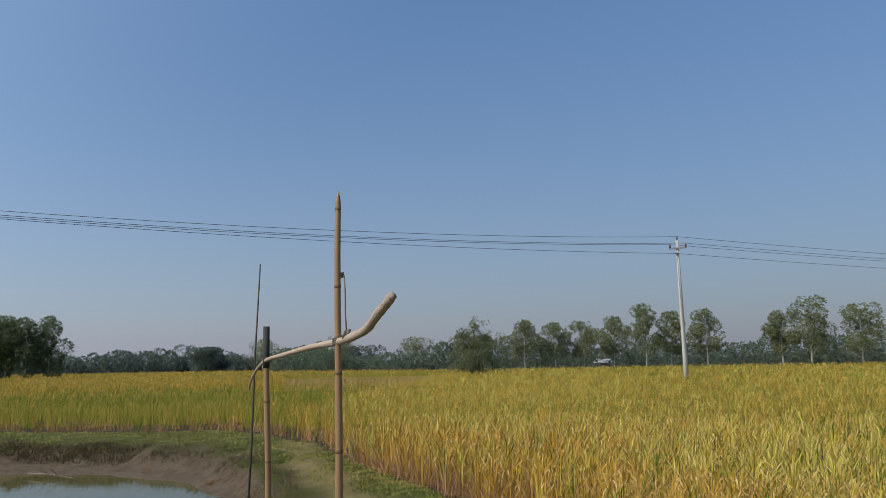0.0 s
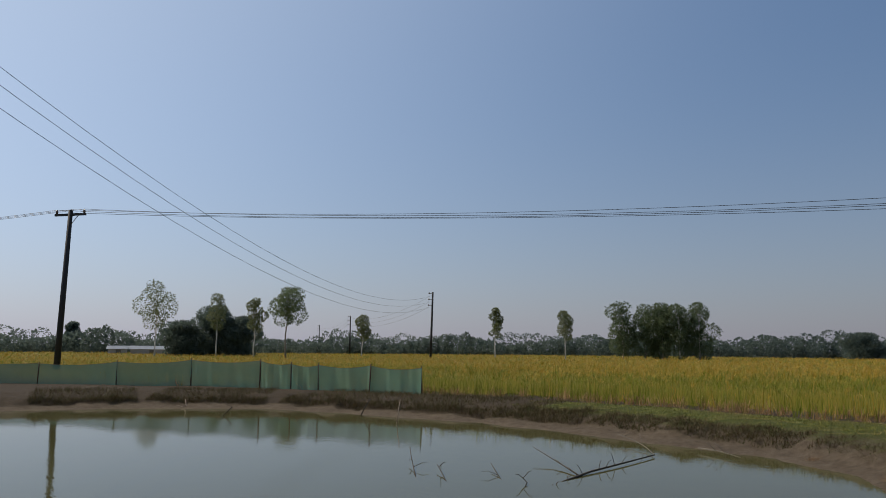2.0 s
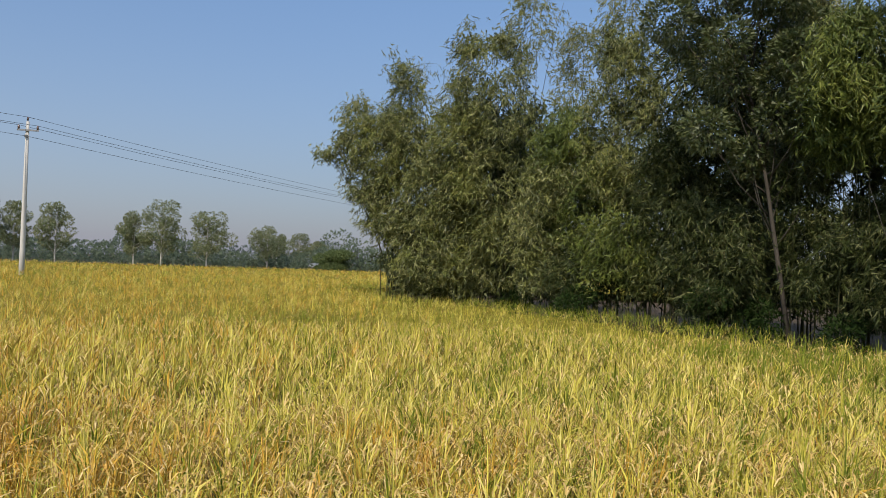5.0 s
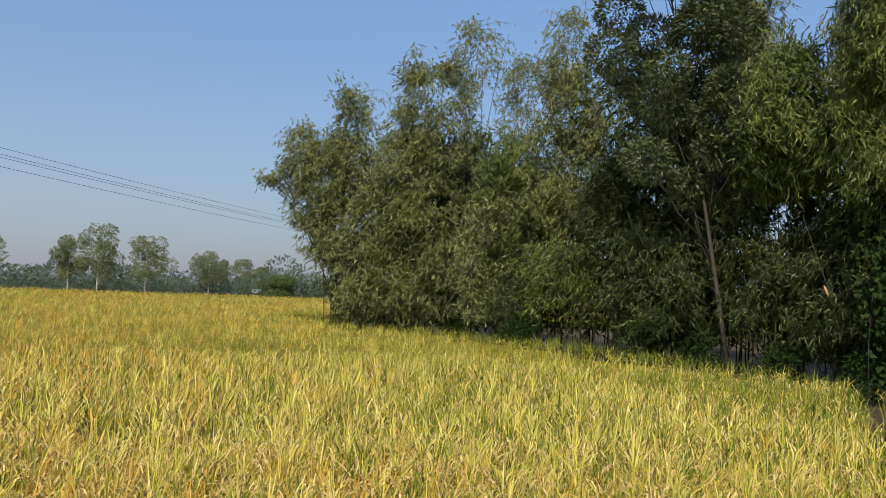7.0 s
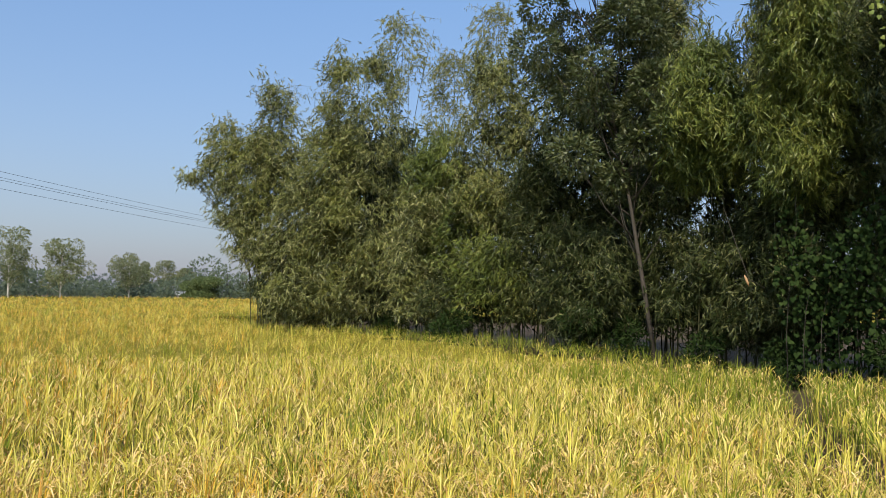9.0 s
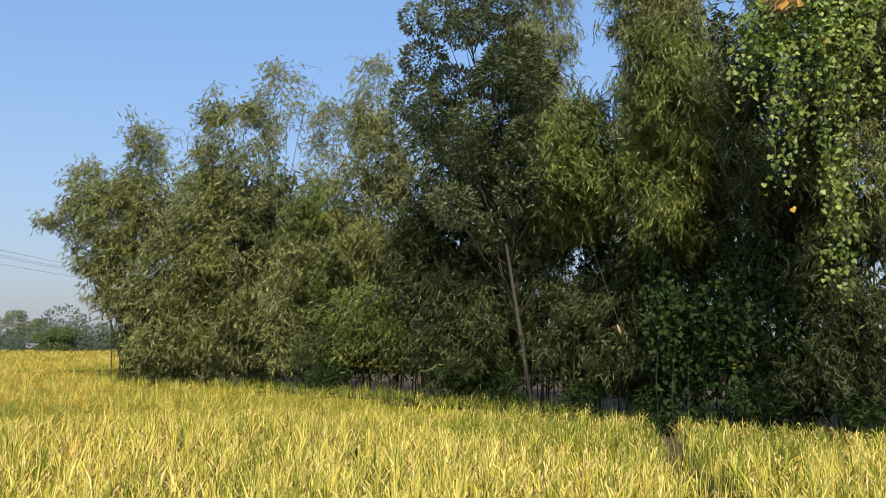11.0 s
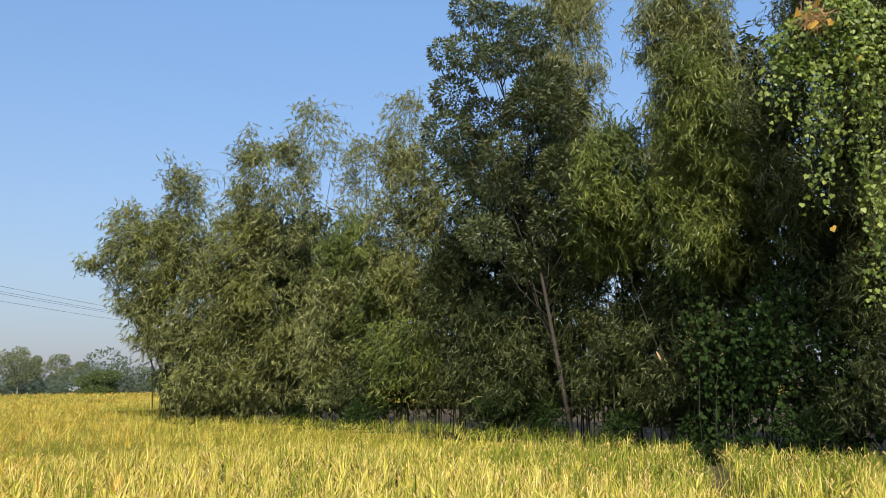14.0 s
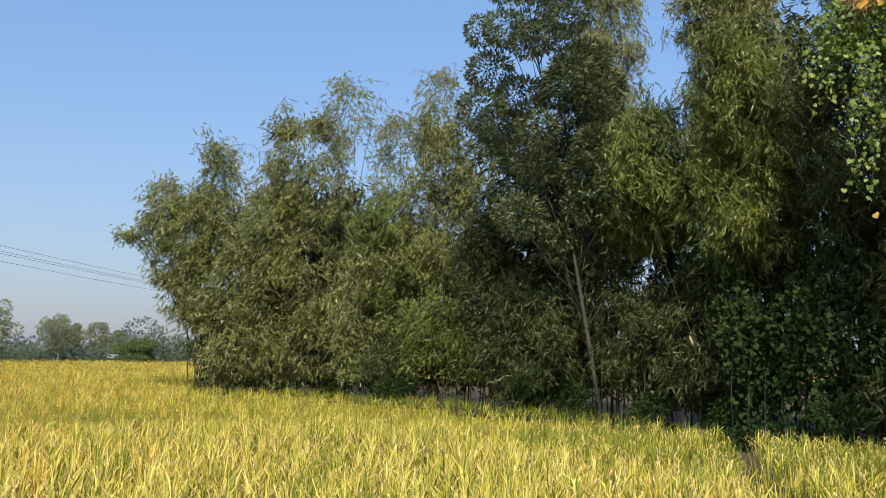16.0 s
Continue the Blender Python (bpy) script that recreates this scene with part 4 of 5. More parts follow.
POLE_A, POLE_M, POLE_B = (11.93, 44.33), (-43.2, 13.3), (-77.3, 70.5)
concrete_pole(*POLE_A, 8.14)
wood_pole(*POLE_M, 8.7, (0.15, 0.12), turn=32)
wood_pole(*POLE_B, 9.2, (0.16, 0.18), arm=False, stacked=True, turn=40)
wood_pole(-132.5, 98.2, 8.4, (0, 0), arm=False, stacked=True, turn=40)
wood_pole(-198.1, 135.4, 8.6, (0, 0), arm=False, stacked=True, turn=40)
concrete_pole(74.0, 76.0, 8.35)
wood_pole(-17.2, -9.8, 16.8, (0, 0), arm=False, stacked=True, turn=40)
wood_pole(-101.0, -19.0, 8.6, (0, 0), turn=32)
wood_pole(89.1, 120.3, 4.7, (0, 0), arm=False)
wood_pole(91.4, 118.6, 3.6, (0, 0), arm=False)


def wire(a, b, sag, r=0.0105):
    """A power line's wire that hangs between two points."""
    cu = bpy.data.curves.new("power_wire", "CURVE")
    cu.dimensions, cu.bevel_depth, cu.bevel_resolution = "3D", r, 1
    sp = cu.splines.new("POLY")
    n = 28
    sp.points.add(n)
    for k in range(n + 1):
        s = k / n
        sp.points[k].co = (*[p + (q - p) * s for p, q in zip(a[:2], b[:2])], a[2] + (b[2] - a[2]) * s - 4 * sag * s * (1 - s), 1)
    cu.materials.append(WIRE)
    ob = new("power_wire", cu)
    return tagged(ob, "thin dark overhead power wire between poles", "wire", "overhead wires")


def arm_points(x, y, z, turn, offs):
    c, s = math.cos(radians(turn)), math.sin(radians(turn))
    return [(x + c * q, y + s * q, z) for q in offs]


ends_a = arm_points(11.88, 44.25, 7.94, -30, (-0.44, 0.44)) + [(11.88, 44.33, 8.37), (11.8, 44.25, 7.39)]
ends_m = arm_points(-43.05, 13.42, 8.72, 32, (-0.85, 0.85)) + [(-43.0, 13.45, 8.72), (-43.05, 13.42, 8.55)]
ends_d = arm_points(73.95, 76.0, 8.15, -30, (-0.5, 0.5)) + [(73.95, 76.0, 8.58), (73.9, 76.0, 7.6)]
ends_w = arm_points(-100.9, -18.9, 8.65, 32, (-0.85, 0.85)) + [(-101.0, -19.0, 8.7)]
for k in range(4):
    wire(ends_m[k], ends_a[k], 1.15 if k < 3 else 0.9)
    wire(ends_a[k], ends_d[k], 0.4)
    if k < 3:
        wire(ends_m[k], ends_w[k], 1.0)
for z, zc in ((8.6, 15.8), (7.9, 15.2), (7.2, 14.4)):
    wire((-77.5, 70.4, z), (-17.5, -9.6, zc), 4.95)
    wire((-77.5, 70.4, z), (-132.8, 98.0, z - 0.5), 1.4)
    wire((-132.8, 98.0, z - 0.5), (-198.4, 135.2, z - 0.4), 1.4)


# ---- bamboo frame on the bank ----
def node_ring(at, way, r, parent):
    at, way = Vector(at), Vector(way).normalized()
    tube_mesh("node", [at - way * 0.012, at - way * 0.004, at + way * 0.004, at + way * 0.012], [r * 1.0, r * 1.07, r * 1.07, r * 1.0], NODE_DARK, parent, 12)


def bamboo_pole(name, label, foot, top, r0, r1, nodes, material, tip=0.0):
    t = thing(name, label, "bamboo pole", foot)
    foot, top = Vector(foot), Vector(top)
    d = top - foot
    pts = [Vector((0, 0, 0)) + d * float(s) + Vector((0.012 * math.sin(5 * s), 0.01 * math.cos(4 * s), 0)) for s in np.linspace(0, 1, 9)]
    rad = [r0 + (r1 - r0) * s for s in np.linspace(0, 1, 9)]
    if tip:
        pts += [pts[8] + Vector((0.001, 0, tip * 0.35)), pts[8] + Vector((0.002, 0, tip * 0.7)), pts[8] + Vector((0.004, 0, tip))]
        rad += [r1 * 0.8, r1 * 0.4, r1 * 0.08]
    tube_mesh("pole", [tuple(p) for p in pts], rad, material, t, 14)
    for s in nodes:
        k = s * 8
        a = min(int(k), 7)
        node_ring(pts[a].lerp(pts[a + 1], k - a), d, r0 + (r1 - r0) * s, t)
    return t


def binding(name, at, r, parent, turns=4, pitch=0.012, tilt=0.25):
    bm = bmesh.new()
    pts = [(at[0] + r * math.cos(a), at[1] + r * math.sin(a), at[2] + pitch * a / (2 * math.pi) - turns * pitch / 2 + tilt * r * math.cos(a)) for a in np.linspace(0, 2 * math.pi * turns, 14 * turns)]
    tube(bm, pts, [0.005] * len(pts), 5)
    return part(name, bm, ROPE, parent)


tall_pole = bamboo_pole("bamboo_pole", "tall upright bamboo pole with a pointed tip on the bank", (-0.835, 4.85, -0.1), (-0.82, 4.90, 2.60), 0.026, 0.019,
                        (0.10, 0.27, 0.425, 0.60, 0.80, 0.985), POLE_BAMBOO, 0.08)
binding("lashing", (0.005, 0.04, 1.82), 0.034, tall_pole)
binding("lashing", (0.012, 0.05, 2.23), 0.026, tall_pole, 3, 0.008)
short_post = bamboo_pole("bamboo_post", "short bamboo post with a dark weathered top on the bank", (-1.89, 7.32, -0.35), (-1.91, 7.33, 1.92), 0.028, 0.026,
                         (0.22, 0.46, 0.70), POLE_BAMBOO)
tube_mesh("sleeve", [(-0.028, -0.001, 1.90), (-0.029, -0.001, 1.97), (-0.0315, 0.0035, 2.285)], [0.0305, 0.031, 0.030], POLE_TAR, short_post, 14, "dark tarred sleeve on the post")
binding("lashing", (-0.018, 0.005, 1.97), 0.036, short_post)
stick = thing("thin_stick", "thin dark stick leaning upright at the water's edge", "stick", (-2.5, 8.78, -0.45))
tube_mesh("pole", [(0, 0, 0), (0.015, 0.12, 1.2), (0.0, 0.25, 2.1), (0.0, 0.42, 3.22)], [0.014, 0.013, 0.011, 0.008], DARK_STICK, stick, 8)

branch = thing("crooked_branch", "peeled crooked branch lashed across the bamboo poles", "branch", (-0.86, 4.95, 1.71))
run = [(-2.50, 8.82, 1.30), (-2.44, 8.65, 1.39), (-2.25, 8.2, 1.53), (-1.91, 7.28, 1.62), (-1.58, 6.6, 1.66), (-1.17, 5.7, 1.70), (-0.86, 4.95, 1.71), (-0.74, 4.75, 1.73), (-0.61, 4.55, 1.77), (-0.53, 4.4, 1.84), (-0.46, 4.29, 1.90), (-0.42, 4.23, 1.94)]
girth = [0.010, 0.012, 0.014, 0.017, 0.019, 0.021, 0.023, 0.025, 0.026, 0.027, 0.027, 0.026]
bend, knots = [], np.array([(x + 0.86, y - 4.95, z - 1.71, g) for (x, y, z), g in zip(run, girth)])
for k in range(len(knots) - 1):
    p0, p1, p2, p3 = knots[max(k - 1, 0)], knots[k], knots[k + 1], knots[min(k + 2, len(knots) - 1)]
    for q in (0.0, 0.2, 0.4, 0.6, 0.8):
        bend.append(0.5 * (2 * p1 + (p2 - p0) * q + (2 * p0 - 5 * p1 + 4 * p2 - p3) * q**2 + (3 * p1 - p0 - 3 * p2 + p3) * q**3))
bend = np.array(bend + [knots[-1]])
bend = np.concatenate([bend[:1], 0.25 * bend[:-2] + 0.5 * bend[1:-1] + 0.25 * bend[2:], bend[-1:]])
bumps = 1 + 0.05 * np.sin(np.arange(len(bend)) * 2.3) + 0.04 * np.sin(np.arange(len(bend)) * 5.1)
tube_mesh("wood", [tuple(p[:3]) for p in bend], list(bend[:, 3] * bumps), POLE_DRY, branch, 12)
rope = thing("rope", "dark thin rope tied from the pole to the branch", "rope", (-0.81, 4.88, 2.13))
tube_mesh("strand", [(0.02, 0, 0.0), (0.03, -0.02, -0.12), (0.035, -0.05, -0.24), (0.05, -0.1, -0.35)], [0.005] * 4, ROPE, rope, 5)
tube_mesh("knot", [(0.03, -0.11, -0.40), (0.05, -0.12, -0.365), (0.07, -0.13, -0.35), (0.06, -0.14, -0.40)], [0.010, 0.016, 0.016, 0.008], ROPE, rope, 6)


# ---- vine on the bamboo ----
def heart_leaves(at, way, size, droop=0.1):
    """Heart-shaped leaves of six corners each."""
    n = len(at)
    way = way / np.linalg.norm(way, axis=1, keepdims=True)
    side = np.cross(way, rng.normal(size=(n, 3)) * 0.5 + np.array([0.8, 0.3, 0.3]))
    side /= np.linalg.norm(side, axis=1, keepdims=True)
    up = np.cross(side, way)
    plan = np.array([(0.08, 0.0, 0.0), (-0.1, 0.28, 0.05), (0.25, 0.5, 0.12), (1.0, 0.0, -0.1), (0.25, -0.5, 0.12), (-0.1, -0.28, 0.05)])
    s = np.broadcast_to(size, (n,))[:, None, None]
    v = at[:, None] + s * (plan[None, :, :1] * way[:, None] + plan[None, :, 1:2] * side[:, None] + plan[None, :, 2:] * up[:, None])
    f = np.array([[0, 1, 2, 3], [0, 3, 4, 5]])
    return v.reshape(-1, 3), (f[None] + (np.arange(n) * 6)[:, None, None]).reshape(-1, 4)


def vine():
    r = np.random.default_rng(55)
    t = thing("climbing_vine", "bright green climbing vine with heart-shaped leaves hanging over bamboo", "vine", (13.06, 2.07, 0))
    ats, strands = [], []
    for k in range(40):
        y0 = r.uniform(-0.95, 0.85)
        z0, length = 6.8 - 0.7 * abs(y0) - r.uniform(0, 0.4), r.uniform(0.5, 1.5) * (1.15 - 0.6 * abs(y0))
        if k <= 15:
            y0, z0, length = ((-0.40, 5.6, 3.4), (-0.32, 5.4, 2.6), (0.26, 5.7, 1.7), (0.18, 5.6, 1.2), (-0.75, 6.0, 1.1))[k % 5]
            y0, length = y0 + r.normal(0, 0.05), length * r.uniform(0.7, 1.1)
        m = int(length * 34)
        s = np.linspace(0, 1, m)
        p = np.stack([r.uniform(-0.5, 0.2) + 0.05 * np.sin(s * 9 + k), y0 + 0.08 * np.sin(s * 6 + k) + 0.12 * s * r.normal(), z0 - length * s], -1)
        ats.append(p + r.normal(0, 0.07, p.shape))
        if k <= 12:
            tube_mesh("stem", [tuple(q) for q in p[:: max(1, m // 8)]], [0.006] * len(p[:: max(1, m // 8)]), CULM, t, 4)
    # the blanket of leaves: widest at the top, narrowing downwards
    m = 1500
    drop = 0.45 * r.uniform(0, 1, m)
    half = (1.05 - 0.5 * drop) * np.minimum(1, 0.35 + 4.5 * drop)
    across = r.uniform(-1, 1, m)
    ats.append(np.stack([-0.25 + 0.35 * across**2 + 0.12 * np.sin(7 * across) + r.normal(0, 0.08, m), -0.05 + across * half, 6.85 - 2.3 * drop + 0.08 * np.sin(9 * across)], -1))
    at = np.concatenate(ats)
    at = at[at[:, 2] > 0.3]
    v, f = heart_leaves(at, r.normal(0, 0.45, at.shape) + np.array([-0.3, 0, -0.8]), r.uniform(0.04, 0.09, len(at)))
    part_mesh("foliage", mesh_arrays("foliage", v, f, VINE), t, kind="stuff")
    for y, z, s in ((0.36, 6.72, 0.15), (0.08, 6.75, 0.14), (0.2, 6.5, 0.17), (-0.05, 6.46, 0.12), (0.3, 6.62, 0.11), (-0.3, 5.85, 0.09), (0.2, 3.55, 0.1)):
        v, f = heart_leaves(np.array([[-0.45, y, z]]), np.array([[-0.3, r.normal() * 0.5, -0.7]]), s)
        part_mesh("dead_leaf", mesh_arrays("dead_leaf", v, f, VINE_DEAD), t, "withered orange leaf")
    n = 160
    dry_at = np.array([-0.42, 0.18, 6.55]) + r.normal(0, 0.09, (n, 3))
    v, f = leaves(dry_at, r.normal(size=(n, 3)), r.uniform(0.12, 0.28, n), 0.012)
    part_mesh("dry_tangle", mesh_arrays("dry_tangle", v, f, RICE_DRY), t, "brown tangle of dry stems", kind="stuff")
    # this vine's leaves have the foot shade put into their green
    t2 = thing("climbing_vine", "dark green heart-leaved vine at the bamboo foot, coloured darker as shade", "vine", (15.89, 4.08, 0))
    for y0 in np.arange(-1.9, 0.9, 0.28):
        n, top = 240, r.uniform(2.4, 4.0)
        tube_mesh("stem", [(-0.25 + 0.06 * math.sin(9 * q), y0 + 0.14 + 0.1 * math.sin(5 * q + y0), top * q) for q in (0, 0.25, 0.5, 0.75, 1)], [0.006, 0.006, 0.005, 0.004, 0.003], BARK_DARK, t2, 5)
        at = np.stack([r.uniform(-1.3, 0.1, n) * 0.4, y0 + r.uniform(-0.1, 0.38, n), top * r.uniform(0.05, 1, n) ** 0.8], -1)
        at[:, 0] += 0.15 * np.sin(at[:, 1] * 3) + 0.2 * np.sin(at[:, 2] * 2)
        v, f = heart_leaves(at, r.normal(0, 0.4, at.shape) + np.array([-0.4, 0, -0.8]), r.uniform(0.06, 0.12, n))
        part_mesh("foliage", mesh_arrays("foliage", v, f, FOOT_LEAF_SHADED), t2, kind="stuff")


vine()
husk = thing("dry_bamboo_sheath", "dry curled bamboo sheath hanging on a bent twig", "bamboo sheath", (15.00, 5.37, 1.97))
tube_mesh("twig", [(0.05, -0.25, -0.15), (0, 0, 0), (-0.05, 0.2, 0.6), (0.2, 0.5, 1.3)], [0.005, 0.006, 0.006, 0.004], BARK_DARK, husk, 5)
tube_mesh("sheath", [(0, 0.08, 0.07), (-0.02, 0.05, 0.02), (-0.02, 0.02, -0.06), (0, 0.0, -0.13)], [0.006, 0.02, 0.022, 0.005], RICE_DRY, husk, 6)


# ---- net fence across the pond ----
def net_material():
    m, n, l, b = base_material("green_net")
    b.inputs["Base Color"].default_value = (0.13, 0.30, 0.22, 1)
    b.inputs["Roughness"].default_value = 0.7
    t = noise_node(n, l, 0.8, 4, 0.6)
    mr = n.new("ShaderNodeMapRange")
    mr.inputs[3].default_value, mr.inputs[4].default_value = 0.55, 0.85
    l.new(t.outputs["Fac"], mr.inputs[0])
    tr = n.new("ShaderNodeBsdfTransparent")
    mx = n.new("ShaderNodeMixShader")
    l.new(mr.outputs[0], mx.inputs[0])
    l.new(tr.outputs[0], mx.inputs[1])
    l.new(b.outputs[0], mx.inputs[2])
    l.new(mx.outputs[0], n["Material Output"].inputs["Surface"])
    return m


NET = net_material()
POSTS = [(-45.0, -2.0), (-41.0, 4.0), (-36.5, 10.5), (-33.3, 12.6), (-30.75, 14.65), (-27.8, 16.1), (-26.4, 16.65), (-25.2, 17.1), (-23.1, 17.9), (-21.0, 18.6)]
TOPS = [1.0, 1.0, 0.85, 0.96, 1.07, 1.08, 0.98, 0.95, 0.96, 0.92]
fence = thing("net_fence", "pale green nylon net strung on dark thin posts", "fence")
for (x, y), z in zip(POSTS, TOPS):
    k = 0.06 * math.sin(7 * x)
    tube_mesh("post", [(x, y, -0.2), (x + k * 0.5, y, z * 0.5), (x + k, y, z + 0.06)], [0.03, 0.028, 0.024], DARK_STICK, fence, 6)
for k in range(len(POSTS) - 1):
    (x0, y0), (x1, y1), z0, z1 = POSTS[k], POSTS[k + 1], TOPS[k], TOPS[k + 1]
    n, rows = 14, 6
    v = []
    for j in range(rows + 1):
        for i in range(n + 1):
            s, h = i / n, j / rows
            topz = z0 + (z1 - z0) * s - 0.10 * 4 * s * (1 - s)
            wob = 0.05 * math.sin(9 * s + 2 * h + k) * math.sin(math.pi * s) + 0.02 * math.sin(31 * s + k)
            v.append((x0 + (x1 - x0) * s + wob * 0.4, y0 + (y1 - y0) * s - wob, -0.05 + (topz + 0.05) * h))
    ii = np.arange((rows + 1) * (n + 1)).reshape(rows + 1, n + 1)
    panel = part_mesh("net_panel", mesh_arrays("net_panel", np.array(v), np.stack([ii[:-1, :-1], ii[:-1, 1:], ii[1:, 1:], ii[1:, :-1]], -1).reshape(-1, 4), NET, smooth=True), fence)
    tube_mesh("top_cord", [tuple(v[rows * (n + 1) + i]) for i in range(n + 1)], [0.008] * (n + 1), ROPE, panel, 4)


# ---- dead branches in the water ----
def twig(points, r0, r1, name="dead_branch", side=0, seed=1, label="bare dead branch lying in the pond water", material=None):
    r = np.random.default_rng(seed)
    t = thing(name, label, "branch", points[0])
    o = Vector(points[0])
    pts = [Vector(p) - o for p in points]
    n = len(pts) - 1
    tube_mesh("stem", [tuple(p) for p in pts], [r0 + (r1 - r0) * k / n for k in range(n + 1)], material or DARK_STICK, t, 6)
    for k in range(side):
        a = r.uniform(0.1, 0.95) * n
        i = min(int(a), n - 1)
        p = pts[i].lerp(pts[i + 1], a - i)
        d = Vector((r.normal(), r.normal(), abs(r.normal()) * 0.8 + 0.1)).normalized() * r.uniform(0.1, 0.3)
        tube_mesh("twig", [tuple(p), tuple(p + d * 0.6 + Vector((0, 0, 0.03))), tuple(p + d)], [0.006, 0.005, 0.003], material or DARK_STICK, t, 4)
    return t


twig([(-8.57, 13.5, -0.41), (-8.33, 12.1, -0.41), (-8.17, 10.9, -0.42), (-7.98, 9.9, -0.46), (-7.9, 9.3, -0.55)], 0.012, 0.022, side=9, seed=2)
twig([(-8.14, 10.5, -0.43), (-8.65, 10.85, -0.40), (-9.2, 11.2, -0.36), (-10.0, 11.6, -0.25)], 0.014, 0.006, side=2, seed=3)
twig([(-8.57, 13.5, -0.41), (-9.2, 14.2, -0.38), (-9.8, 14.7, -0.33), (-10.5, 15.1, -0.28)], 0.008, 0.006, side=3, seed=4, material=BARK)
twig([(-8.44, 14.93, -0.38), (-7.88, 14.71, -0.37), (-7.23, 14.28, -0.39)], 0.011, 0.008, side=3, seed=5, label="pale broken branch at the pond's edge", material=BARK)
twig([(-9.6, 8.3, -0.47), (-10.3, 8.85, -0.42), (-11.0, 9.4, -0.33), (-11.5, 9.8, -0.25)], 0.010, 0.006, side=2, seed=6)
twig([(-9.0, 8.4, -0.47), (-9.6, 8.85, -0.42), (-10.1, 9.2, -0.36)], 0.009, 0.005, side=2, seed=7)
twig([(-8.6, 9.2, -0.47), (-9.1, 9.6, -0.42), (-9.6, 10.0, -0.36)], 0.009, 0.006, side=1, seed=8)
twig([(-8.0, 9.0, -0.47), (-8.15, 9.25, -0.42), (-8.3, 9.3, -0.36)], 0.009, 0.006, side=2, seed=9)
twig([(-19.7, 14.9, -0.5), (-19.62, 15.0, -0.25), (-19.5, 15.12, 0.05)], 0.022, 0.016, side=0, seed=10, label="dark stake leaning from the bank into the pond")
twig([(-16.82, 13.93, -0.55), (-16.8, 13.98, -0.1), (-16.75, 14.0, 0.2)], 0.012, 0.009, side=0, seed=11, label="pale stake standing in the pond's edge", material=POLE_DRY)
twig([(-25.7, 11.8, -0.47), (-25.5, 12.0, -0.36), (-25.6, 12.0, -0.16)], 0.018, 0.012, side=2, seed=12, material=POLE_DRY)
twig([(-22.1, 11.5, -0.5), (-21.9, 11.75, -0.2), (-22.0, 11.6, -0.12)], 0.018, 0.012, side=1, seed=13)


# ---- far trees ----
AIRY = "slender far tree with an airy pale crown and white trunk"
